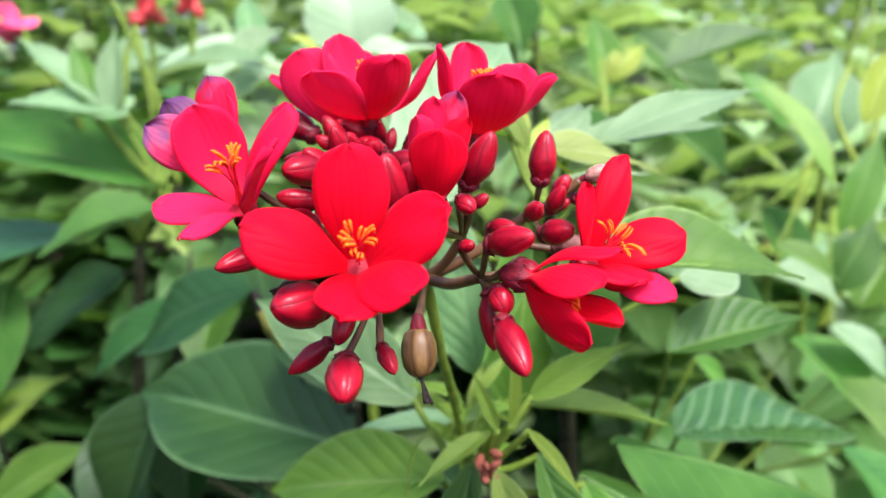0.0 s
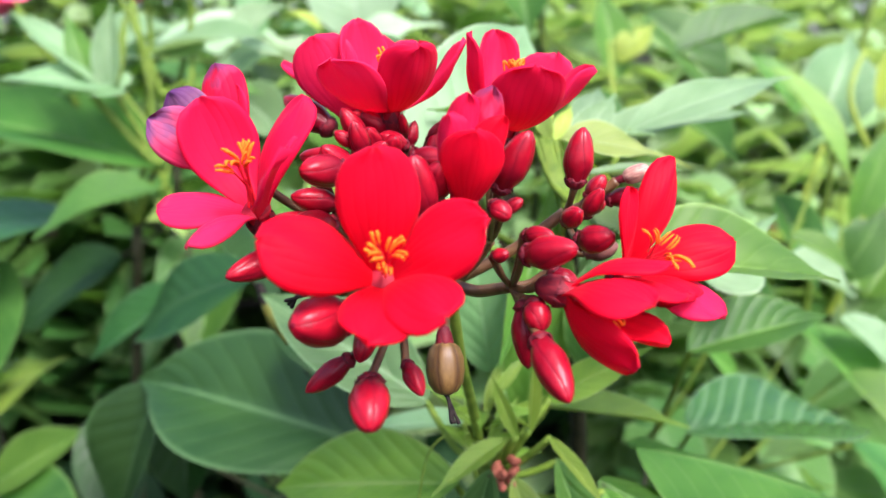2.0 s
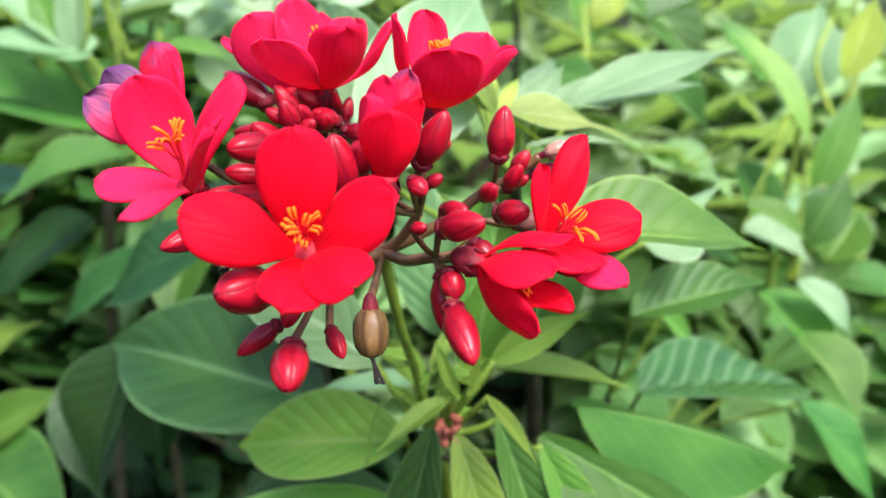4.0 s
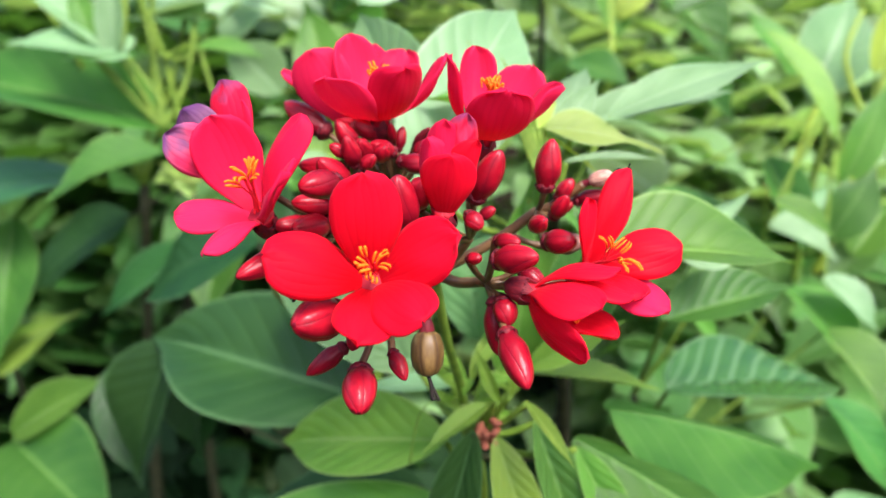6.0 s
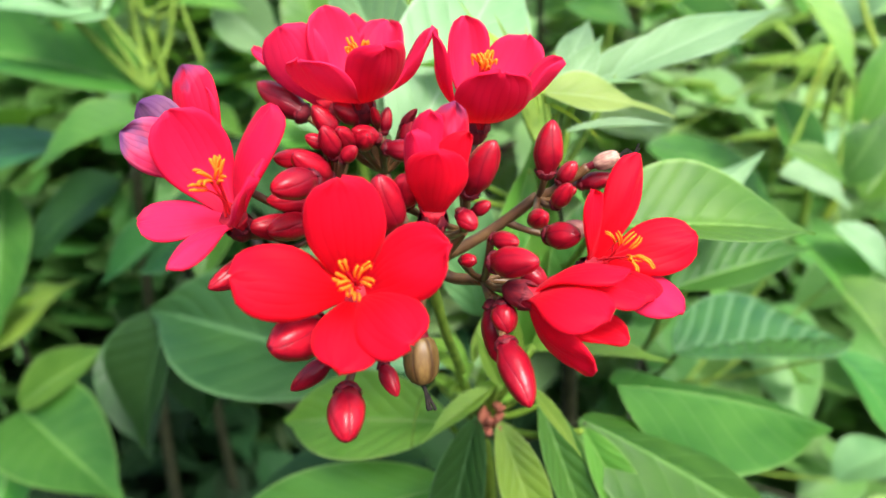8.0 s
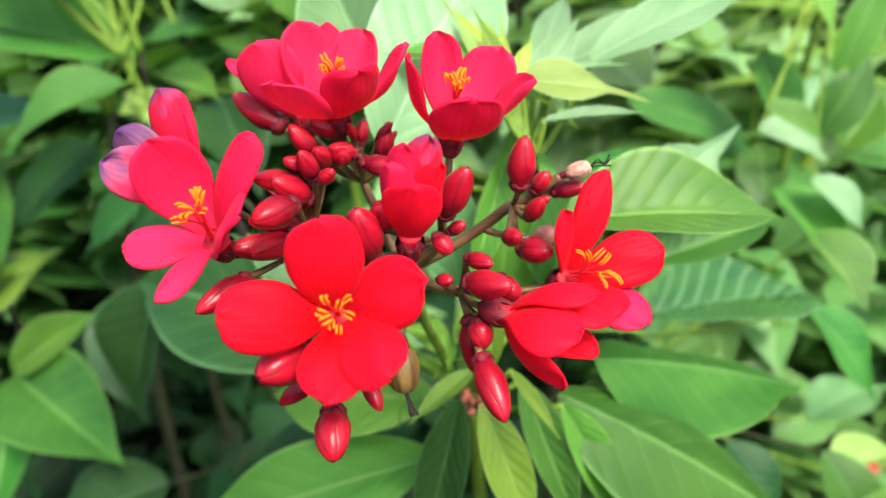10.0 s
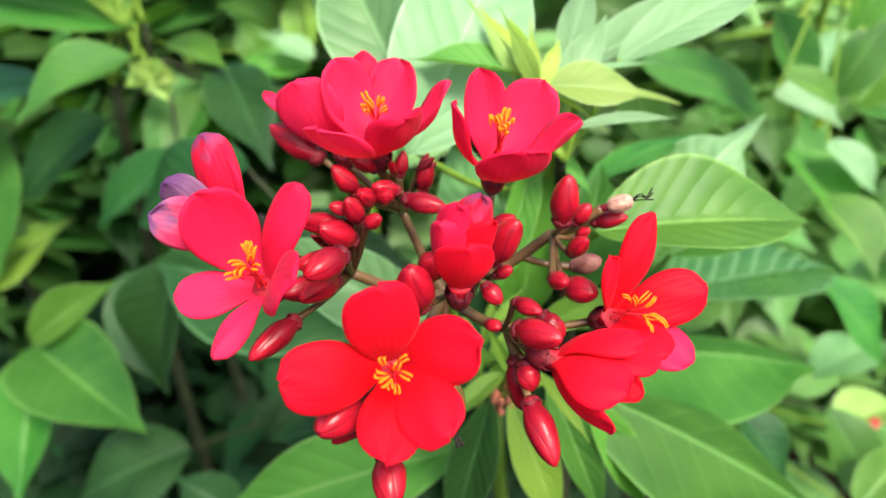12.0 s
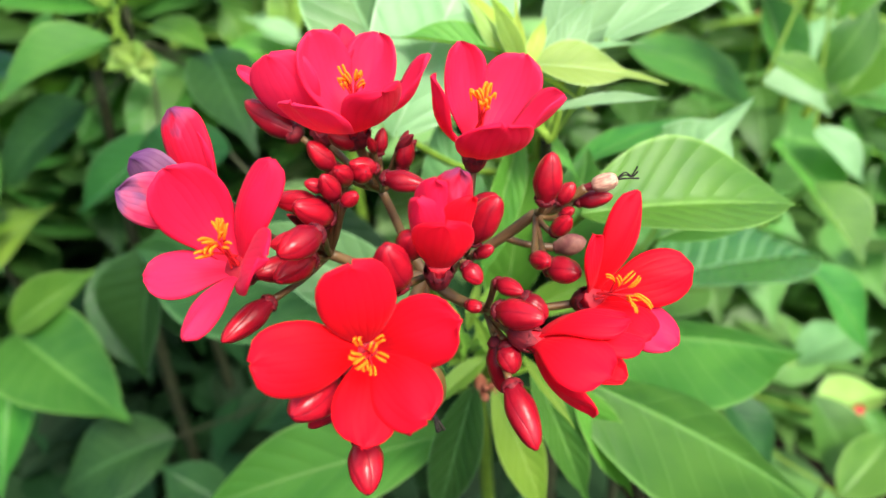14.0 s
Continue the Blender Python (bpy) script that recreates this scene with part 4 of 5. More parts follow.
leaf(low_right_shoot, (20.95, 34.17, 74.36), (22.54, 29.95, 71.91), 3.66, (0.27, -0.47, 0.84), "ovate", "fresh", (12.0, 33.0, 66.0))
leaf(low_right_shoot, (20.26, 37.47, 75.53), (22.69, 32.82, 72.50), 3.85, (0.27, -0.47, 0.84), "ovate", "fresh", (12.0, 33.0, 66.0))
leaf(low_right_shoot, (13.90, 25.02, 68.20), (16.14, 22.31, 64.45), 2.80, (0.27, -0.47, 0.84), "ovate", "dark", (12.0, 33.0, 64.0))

far_right_shoot = thing("leafy_shoot", V(36.0, 62.0, 0.0), "pale green shoot with upright yellow-green stems", "shrub shoot", "shoots of the shrub")
part("stem", tube([V(36.0, 62.0, 0.0), V(36.0, 62.0, 40.0), V(32.0, 58.0, 68.0), V(29.0, 52.0, 86.0), V(33.0, 56.0, 101.0)], [0.0055, 0.0045, 0.0035, 0.0026, 0.0016]), STEM, far_right_shoot)
leaf(far_right_shoot, (17.64, 35.69, 79.85), (21.24, 34.57, 78.38), 3.26, (0.02, -0.29, 0.96), "ovate", "pale", (29.0, 52.0, 86.0))
leaf(far_right_shoot, (18.46, 41.67, 89.83), (22.35, 37.98, 83.44), 2.73, (0.38, -0.58, 0.72), "ovate", "lime", (29.0, 52.0, 86.0))
leaf(far_right_shoot, (22.25, 45.10, 86.98), (19.08, 47.12, 90.88), 2.56, (0.01, -0.51, 0.86), "ovate", "fresh", (29.0, 52.0, 86.0))
leaf(far_right_shoot, (14.31, 45.96, 90.55), (23.17, 47.70, 93.00), 4.03, (0.01, -0.33, 0.94), "ovate", "green", (29.0, 52.0, 86.0))
leaf(far_right_shoot, (25.43, 48.79, 85.15), (29.00, 52.68, 92.10), 5.24, (0.01, -0.75, 0.66), "ovate", "pale", (29.0, 52.0, 86.0))
leaf(far_right_shoot, (25.08, 42.48, 76.78), (28.01, 43.77, 81.67), 3.26, (0.01, -0.75, 0.66), "ovate", "green", (29.0, 52.0, 86.0))
leaf(far_right_shoot, (19.84, 41.84, 82.44), (21.50, 38.47, 77.37), 2.70, (0.01, -0.75, 0.66), "ovate", "green", (29.0, 52.0, 86.0))
leaf(far_right_shoot, (16.65, 33.43, 82.00), (20.00, 32.96, 80.08), 1.68, (0.01, -0.51, 0.86), "ovate", "fresh", (29.0, 52.0, 86.0))
leaf(far_right_shoot, (25.83, 43.39, 80.28), (28.41, 45.14, 86.92), 2.54, (0.01, -0.75, 0.66), "ovate", "fresh", (29.0, 52.0, 86.0))
leaf(far_right_shoot, (27.33, 45.22, 87.28), (29.18, 46.60, 92.53), 2.54, (0.01, -0.75, 0.66), "ovate", "young", (33.0, 56.0, 99.0))

back_shoot = thing("leafy_shoot", V(8.0, 75.0, 0.0), "shrub shoot with pale upright leaves against the hedge", "shrub shoot", "shoots of the shrub")
part("stem", tube([V(8.0, 75.0, 0.0), V(8.0, 75.0, 45.0), V(9.0, 68.0, 75.0), V(8.0, 62.0, 92.0), V(7.0, 60.0, 99.0)], [0.0055, 0.0045, 0.0035, 0.0026, 0.0016]), WOOD, back_shoot)
leaf(back_shoot, (14.23, 59.87, 88.42), (13.04, 63.90, 96.03), 3.40, (0.01, -0.75, 0.66), "ovate", "fresh", (8.0, 62.0, 92.0))
leaf(back_shoot, (14.24, 60.23, 89.81), (17.37, 61.09, 93.02), 2.87, (0.01, -0.51, 0.86), "ovate", "young", (8.0, 62.0, 92.0))
leaf(back_shoot, (4.92, 55.59, 96.12), (5.94, 52.33, 91.49), 3.78, (0.01, -0.75, 0.66), "ovate", "green", (8.0, 62.0, 92.0))
leaf(back_shoot, (-8.37, 54.97, 94.16), (-0.63, 52.81, 93.54), 4.62, (0.01, -0.21, 0.98), "lobed", "pale", (3.0, 60.0, 90.0))
leaf(back_shoot, (9.82, 57.33, 86.73), (14.26, 52.75, 84.85), 3.56, (0.01, -0.62, 0.78), "ovate", "green", (8.0, 62.0, 92.0))
leaf(back_shoot, (18.12, 57.38, 86.65), (21.95, 52.26, 82.71), 4.00, (0.01, -0.62, 0.78), "ovate", "green", (8.0, 62.0, 92.0))
leaf(back_shoot, (17.54, 65.53, 94.21), (24.82, 61.24, 85.41), 6.03, (0.01, -0.62, 0.78), "ovate", "green", (8.0, 62.0, 92.0))

leaf(back_shoot, (-7.36, 47.00, 83.79), (-9.68, 49.00, 91.23), 3.8, (0.0, -0.8, 0.6), "ovate", "fresh", (3.0, 60.0, 90.0))
leaf(back_shoot, (-5.59, 50.00, 84.47), (-12.62, 49.00, 85.61), 4.2, (0.0, -0.6, 0.8), "ovate", "pale", (3.0, 60.0, 90.0))
leaf(back_shoot, (-10.85, 46.00, 85.22), (-14.77, 47.00, 88.52), 3.6, (-0.1, -0.7, 0.7), "ovate", "soft", (3.0, 60.0, 90.0))
leaf(back_shoot, (-29.64, 60.00, 89.81), (-21.34, 60.00, 91.92), 5.5, (0.0, -0.5, 0.85), "ovate", "pale", (3.0, 60.0, 90.0))

pale_shoot = thing("leafy_shoot", V(-6.0, 58.0, 0.0), "shrub shoot with very pale broad leaves under the sky, its sheen put into their colour", "shrub shoot", "shoots of the shrub")
part("stem", tube([V(-6.0, 58.0, 0.0), V(-6.0, 58.0, 45.0), V(-7.0, 57.0, 75.0), V(-8.91, 54.00, 90.07)], [0.0050, 0.0042, 0.0030, 0.0016]), STEM, pale_shoot)
part("stem", tube([V(-8.91, 54.00, 90.07), V(-7.76, 52.00, 93.20), V(-7.70, 52.00, 96.95)], [0.0018, 0.0015, 0.0012]), BRIGHT_STEM, pale_shoot)
leaf(pale_shoot, (-11.42, 52.00, 90.42), (-20.66, 50.00, 90.78), 4.80, (0.0, -0.62, 0.78), "broad", "skylit", (-8.91, 54.00, 90.07), pick=1)
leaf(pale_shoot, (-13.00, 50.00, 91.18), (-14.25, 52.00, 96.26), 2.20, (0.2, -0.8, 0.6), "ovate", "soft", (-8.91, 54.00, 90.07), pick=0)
leaf(pale_shoot, (-6.10, 50.00, 91.14), (-7.03, 51.00, 97.90), 6.20, (0.0, -0.7, 0.7), "broad", "skylit", (-8.91, 54.00, 90.07), pick=1)
leaf(pale_shoot, (-5.97, 48.00, 91.00), (-0.20, 48.00, 92.14), 2.90, (0.0, -0.62, 0.78), "pointed", "skylit", (-8.91, 54.00, 90.07), pick=1)
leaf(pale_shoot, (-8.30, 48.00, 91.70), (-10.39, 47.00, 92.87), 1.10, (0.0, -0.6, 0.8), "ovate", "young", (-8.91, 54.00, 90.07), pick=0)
leaf(pale_shoot, (-9.01, 53.00, 88.86), (-12.82, 52.00, 90.90), 3.40, (0.0, -0.7, 0.7), "ovate", "skylit", (-8.91, 54.00, 90.07), pick=1)
leaf(pale_shoot, (-12.87, 49.00, 90.43), (-15.16, 47.00, 87.98), 2.90, (-0.1, -0.7, 0.7), "ovate", "pale", (-8.91, 54.00, 90.07), pick=1)
leaf(pale_shoot, (-7.30, 44.00, 80.34), (-11.08, 45.00, 81.76), 1.70, (0.0, -0.5, 0.87), "pointed", "pale", (-8.91, 54.00, 90.07), pick=1)
leaf(pale_shoot, (-7.85, 45.00, 79.30), (-13.09, 45.00, 79.33), 2.50, (0.0, -0.5, 0.87), "ovate", "fresh", (-8.91, 54.00, 90.07), pick=0)
leaf(pale_shoot, (-8.69, 47.00, 79.12), (-8.54, 50.00, 84.21), 2.30, (0.1, -0.75, 0.65), "ovate", "lime", (-8.91, 54.00, 90.07), pick=1)
leaf(pale_shoot, (-10.48, 50.00, 80.43), (-14.67, 51.00, 82.05), 2.90, (0.0, -0.5, 0.87), "ovate", "fresh", (-8.91, 54.00, 90.07), pick=0)
leaf(pale_shoot, (-11.39, 48.00, 78.72), (-12.93, 49.00, 81.74), 2.40, (-0.1, -0.5, 0.87), "ovate", "fresh", (-8.91, 54.00, 90.07), pick=1)
leaf(pale_shoot, (-6.22, 49.00, 80.29), (-6.83, 52.00, 84.09), 2.40, (0.0, -0.7, 0.7), "ovate", "soft", (-8.91, 54.00, 90.07), pick=0)

left_back_shoot = thing("leafy_shoot", V(-20.0, 50.0, 0.0), "shrub shoot with yellow-green stems, buds and lobed pale leaves", "shrub shoot", "shoots of the shrub")
part("stem", tube([V(-20.0, 50.0, 0.0), V(-20.0, 50.0, 40.0), V(-18.0, 44.0, 70.0), V(-15.5, 40.0, 84.0)], [0.0055, 0.0042, 0.0029, 0.0016]), WOOD, left_back_shoot)
part("stem", tube([V(-15.5, 40, 84), V(-16.5, 40.6, 89), V(-19, 41, 95)], [0.0018, 0.0016, 0.0014]), STEM, left_back_shoot)
leaf(left_back_shoot, (-17.81, 38.91, 88.32), (-23.58, 37.94, 88.72), 2.47, (0.01, -0.51, 0.86), "lobed", "pale", (-18.0, 41.0, 92.0))
leaf(left_back_shoot, (-18.28, 38.91, 88.33), (-23.89, 39.90, 92.31), 1.88, (0.18, -0.50, 0.85), "ovate", "pale", (-18.0, 41.0, 92.0))
leaf(left_back_shoot, (-16.00, 39.85, 83.90), (-31.31, 42.48, 86.56), 6.41, (0.01, -0.45, 0.89), "broad", "mid", (-16.0, 40.0, 84.0))
leaf(left_back_shoot, (-15.40, 37.12, 83.12), (-20.82, 34.21, 81.10), 3.81, (-0.28, -0.46, 0.84), "ovate", "green", (-16.0, 40.0, 84.0))
leaf(left_back_shoot, (-18.41, 44.50, 89.96), (-9.84, 43.82, 91.06), 4.55, (0.01, -0.28, 0.96), "lobed", "pale", (-16.0, 40.0, 88.0))
leaf(left_back_shoot, (-13.53, 46.82, 90.80), (-10.79, 48.54, 93.35), 3.00, (0.01, -0.51, 0.86), "ovate", "pale", (-16.0, 40.0, 88.0))
leaf(left_back_shoot, (-14.62, 41.23, 88.43), (-10.33, 41.04, 87.87), 1.65, (-0.01, -0.42, 0.91), "ovate", "fresh", (-16.0, 40.0, 88.0))
leaf(left_back_shoot, (-18.91, 38.83, 88.03), (-20.76, 39.92, 92.28), 1.56, (0.01, -0.75, 0.66), "ovate", "fresh", (-18.0, 41.0, 92.0))
leaf(left_back_shoot, (-18.29, 38.83, 88.02), (-18.25, 40.09, 92.87), 1.56, (0.01, -0.75, 0.66), "ovate", "pale", (-18.0, 41.0, 92.0))
leaf(left_back_shoot, (-16.28, 44.84, 81.45), (-12.00, 41.69, 80.58), 2.36, (0.03, -0.23, 0.97), "ovate", "fresh", (-16.0, 40.0, 84.0))
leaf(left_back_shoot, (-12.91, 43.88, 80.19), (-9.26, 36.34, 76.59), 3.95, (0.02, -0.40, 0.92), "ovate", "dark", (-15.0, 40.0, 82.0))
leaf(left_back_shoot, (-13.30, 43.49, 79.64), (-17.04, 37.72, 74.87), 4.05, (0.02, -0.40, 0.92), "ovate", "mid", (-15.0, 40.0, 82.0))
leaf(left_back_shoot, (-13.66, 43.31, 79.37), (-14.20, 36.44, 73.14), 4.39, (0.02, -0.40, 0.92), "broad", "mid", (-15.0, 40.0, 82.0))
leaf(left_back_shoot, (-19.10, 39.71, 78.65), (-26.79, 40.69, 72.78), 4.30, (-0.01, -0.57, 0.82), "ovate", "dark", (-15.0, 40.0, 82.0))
leaf(left_back_shoot, (-14.42, 37.22, 77.62), (-20.89, 37.47, 72.63), 2.70, (-0.01, -0.57, 0.82), "ovate", "bluish", (-15.0, 40.0, 82.0))
leaf(left_back_shoot, (-22.08, 40.46, 80.72), (-36.54, 43.16, 76.67), 4.71, (-0.01, -0.42, 0.91), "broad", "bluish", (-16.0, 40.0, 84.0))

left_shoot = thing("leafy_shoot", V(-32.0, 48.0, 0.0), "shrub shoot with bright green drooping leaves", "shrub shoot", "shoots of the shrub")
part("stem", tube([V(-32.0, 48.0, 0.0), V(-33.0, 48.0, 35.0), V(-33.0, 47.0, 58.0), V(-33.0, 46.0, 66.0)], [0.0055, 0.0042, 0.0029, 0.0016]), WOOD, left_shoot)
leaf(left_shoot, (-30.94, 40.60, 66.83), (-23.56, 40.73, 71.69), 3.80, (-0.01, -0.57, 0.82), "ovate", "lime", (-33.0, 46.0, 66.0))
leaf(left_shoot, (-33.15, 41.38, 66.10), (-25.46, 39.23, 71.68), 2.27, (-0.01, -0.57, 0.82), "ovate", "lime", (-33.0, 46.0, 66.0))
leaf(left_shoot, (-28.52, 38.36, 63.65), (-20.76, 38.08, 68.52), 3.15, (-0.01, -0.63, 0.78), "ovate", "fresh", (-30.0, 42.0, 62.0))
leaf(left_shoot, (-28.51, 38.29, 63.26), (-17.88, 29.60, 63.42), 6.2, (0.02, -0.40, 0.92), "broad", "green", (-30.0, 42.0, 62.0), pick=0)
leaf(left_shoot, (-28.34, 38.05, 62.94), (-28.09, 29.74, 56.43), 4.12, (0.19, -0.47, 0.86), "ovate", "mid", (-30.0, 42.0, 62.0))
leaf(left_shoot, (-28.59, 43.37, 77.14), (-28.31, 38.19, 68.92), 4.08, (0.26, -0.66, 0.71), "ovate", "mid", (-33.0, 46.0, 66.0))

dark_shoot = thing("leafy_shoot", V(-8.0, 36.0, 0.0), "shrub shoot with large dark green glossy leaves", "shrub shoot", "shoots of the shrub")
part("stem", tube([V(-8.0, 36.0, 0.0), V(-8.0, 36.0, 40.0), V(-6.0, 32.0, 66.0), V(-4.0, 26.0, 76.0), V(-3.0, 22.0, 79.0)], [0.0055, 0.0045, 0.0035, 0.0026, 0.0016]), WOOD, dark_shoot)
leaf(dark_shoot, (-2.97, 23.40, 76.34), (-13.55, 28.40, 76.41), 5.61, (-0.16, -0.62, 0.77), "broad", "bluish", (-3.0, 22.0, 79.0), pick=0)
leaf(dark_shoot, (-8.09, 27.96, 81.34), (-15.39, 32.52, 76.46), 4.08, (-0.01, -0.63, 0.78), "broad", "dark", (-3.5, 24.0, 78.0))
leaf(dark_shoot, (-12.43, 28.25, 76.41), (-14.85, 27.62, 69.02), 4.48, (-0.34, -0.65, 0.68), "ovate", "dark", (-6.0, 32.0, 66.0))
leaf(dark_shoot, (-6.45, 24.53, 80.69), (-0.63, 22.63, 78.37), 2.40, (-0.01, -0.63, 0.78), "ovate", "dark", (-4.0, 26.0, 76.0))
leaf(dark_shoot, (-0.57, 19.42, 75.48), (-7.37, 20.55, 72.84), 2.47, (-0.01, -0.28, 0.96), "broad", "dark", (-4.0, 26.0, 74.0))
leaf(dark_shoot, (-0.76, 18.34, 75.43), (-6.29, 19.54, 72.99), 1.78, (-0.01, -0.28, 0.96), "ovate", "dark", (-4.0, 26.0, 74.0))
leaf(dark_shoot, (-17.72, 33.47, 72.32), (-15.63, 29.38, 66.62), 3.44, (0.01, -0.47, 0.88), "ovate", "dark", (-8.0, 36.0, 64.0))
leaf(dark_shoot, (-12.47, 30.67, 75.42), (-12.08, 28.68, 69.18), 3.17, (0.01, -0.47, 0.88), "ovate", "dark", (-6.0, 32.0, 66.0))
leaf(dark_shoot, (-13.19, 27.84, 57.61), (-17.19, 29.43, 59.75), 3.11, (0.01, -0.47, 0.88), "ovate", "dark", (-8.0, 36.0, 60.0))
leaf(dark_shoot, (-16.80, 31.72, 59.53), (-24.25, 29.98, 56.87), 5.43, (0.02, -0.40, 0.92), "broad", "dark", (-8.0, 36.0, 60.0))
part("flower_stalk", tube([V(-16.5, 39.8, 83.9), V(-19.7, 40.1, 87.6), V(-23.6, 40.4, 92.3)], [0.0022, 0.0020, 0.0018]), STEM, left_back_shoot)
part("flower_stalk", tube([V(-16.5, 39.8, 83.9), V(-17.2, 41.5, 88.0), V(-18.5, 43.2, 93.1)], [0.0024, 0.0022, 0.0019]), STEM, left_back_shoot)
part("flower_stalk", tube([V(-16.5, 39.8, 83.9), V(-15.4, 41.4, 86.6), V(-15.0, 43.0, 90.2)], [0.0020, 0.0018, 0.0016]), STEM, left_back_shoot)
part("flower_stalk", tube([V(-16.5, 39.8, 83.9), V(-17.7, 40.4, 86.0), V(-19.5, 40.9, 89.0)], [0.0018, 0.0016, 0.0014]), STEM, left_back_shoot)
for k in range(6):
    a = 1.05 * k
    foot = V(-15.6, 39.6, 81.4)
    far = foot + Vector((math.cos(a), -0.4, 0.8 * math.sin(a) - 0.3)).normalized() * (0.016 + 0.005 * math.sin(3 * k))
    part("young_leaf", OVATE[k % 3], CREAM, left_back_shoot, frame_of(foot, far, Vector((0.2 * math.cos(a), -0.8, 0.6)), (far - foot).length, 0.011, 0.014), "pale yellow-green young leaf")
part("young_leaf_stalk", tube([V(-16.5, 39.8, 83.9), V(-15.6, 39.6, 81.4)], [0.002, 0.0016]), STEM, left_back_shoot)

far_cluster = thing("flower_cluster", V(-24.0, 46.0, 0.0), "small cluster of fading pink and red flowers behind", "flower cluster")
part("stem", tube([V(-24, 46, 0), V(-23, 45, 50), V(-19, 42, 80)], [0.005, 0.0045, 0.003]), WOOD, far_cluster)
part("stalk", tube([V(-19, 42, 80), V(-22.0, 41.9, 87.8), V(-24.0, 40.9, 92.8)], [0.003, 0.002, 0.0016]), STEM, far_cluster)
part("stalk", tube([V(-19, 42, 80), V(-18.1, 44.2, 89.7), V(-18.1, 44.2, 93.7)], [0.002, 0.0018, 0.0012]), STEM, far_cluster)
part("stalk", tube([V(-19, 42, 80), V(-16.3, 45.4, 90.4), V(-15.8, 45.4, 94.4)], [0.002, 0.0018, 0.0012]), STEM, far_cluster)
far_flowers(far_cluster, V(-24.0, 40.9, 92.8), PINK, 9, 0.016, "faded pink flower")
far_flowers(far_cluster, V(-18.1, 44.2, 93.7), FADED_RED, 12, 0.013, "dull red flower bud")
far_flowers(far_cluster, V(-15.8, 45.4, 94.4), FADED_RED, 8, 0.011, "dull red flower bud")

red_bud = thing("far_bud", V(36.0, 70.0, 0.0), "single red bud on a thin green stalk", "bud")
part("stalk", tube([V(36, 70, 0), V(35, 68, 50), V(29.8, 61.4, 74.3)], [0.003, 0.0025, 0.0015]), STEM, red_bud)
far_flowers(red_bud, V(29.8, 61.4, 74.9), FADED_RED, 5, 0.008, "red bud")
low_bud = thing("far_bud", V(29.3, 33.3, 0.0), "orange-red flower low beside the leaves", "flower")
part("stalk", tube([V(29.3, 33.3, 0), V(29.3, 33.3, 54.9)], [0.002, 0.0012]), WOOD, low_bud)
far_flowers(low_bud, V(29.3, 33.3, 55.7), FADED_RED, 5, 0.009, "orange-red petal")
leaf(right_shoot, (3.26, 18.07, 88.34), (5.34, 18.64, 88.33), 0.30, (0.03, -0.17, 0.99), "ovate", "pale", (2.6, 16.5, 87.0))
leaf(right_shoot, (3.45, 19.65, 87.98), (9.91, 23.64, 88.59), 1.53, (0.02, -0.40, 0.92), "ovate", "pale", (2.6, 17.5, 86.0))
leaf(right_shoot, (3.05, 19.14, 88.11), (4.51, 23.04, 89.33), 0.93, (0.01, -0.54, 0.84), "ovate", "pale", (2.6, 17.5, 86.0))
leaf(far_right_shoot, (12.65, 42.86, 79.45), (21.18, 42.31, 75.47), 4.25, (0.02, -0.40, 0.92), "broad", "green", (29.0, 52.0, 86.0))
leaf(far_right_shoot, (21.45, 35.96, 76.89), (24.08, 34.02, 74.23), 2.19, (0.02, -0.40, 0.92), "ovate", "pale", (29.0, 52.0, 86.0))
leaf(far_right_shoot, (25.82, 46.98, 75.25), (30.09, 51.57, 78.37), 2.82, (0.01, -0.47, 0.88), "ovate", "pale", (29.0, 52.0, 86.0))
leaf(far_right_shoot, (28.07, 44.30, 74.99), (31.34, 46.56, 78.26), 3.41, (0.01, -0.47, 0.88), "ovate", "fresh", (33.0, 56.0, 99.0))
leaf(low_right_shoot, (22.96, 25.30, 58.48), (27.82, 28.69, 59.93), 3.04, (0.02, -0.40, 0.92), "ovate", "fresh", (12.0, 33.0, 64.0))
leaf(low_right_shoot, (23.87, 31.46, 60.27), (26.69, 27.12, 54.24), 3.98, (0.02, -0.40, 0.92), "ovate", "mid", (12.0, 33.0, 64.0))
leaf(back_shoot, (-3.19, 55.91, 93.58), (-11.31, 53.41, 91.97), 5.46, (-0.01, -0.19, 0.98), "lobed", "pale", (3.0, 60.0, 90.0))
leaf(back_shoot, (-5.69, 50.23, 88.16), (-11.16, 48.18, 88.18), 2.32, (-0.01, -0.63, 0.77), "ovate", "fresh", (3.0, 60.0, 90.0))
leaf(back_shoot, (-1.51, 57.84, 93.09), (-10.80, 60.71, 95.75), 4.98, (-0.01, -0.19, 0.98), "ovate", "pale", (3.0, 60.0, 90.0))
leaf(back_shoot, (-8.76, 55.95, 91.43), (-4.27, 52.48, 88.05), 3.78, (-0.01, -0.62, 0.79), "ovate", "fresh", (3.0, 60.0, 90.0))
leaf(back_shoot, (-7.01, 55.18, 89.46), (-12.82, 50.23, 87.66), 2.47, (-0.01, -0.62, 0.79), "ovate", "lime", (3.0, 60.0, 90.0))
leaf(cluster, (-0.65, 16.14, 82.03), (-5.10, 17.92, 84.17), 2.10, (0.05, -0.73, 0.68), "broad", "soft", (0.6, 15.2, 81.0), pick=0)
leaf(cluster, (1.56, 14.31, 82.36), (1.55, 14.21, 84.40), 0.35, (0.44, -0.76, 0.48), "ovate", "lime", (0.6, 15.2, 81.0))
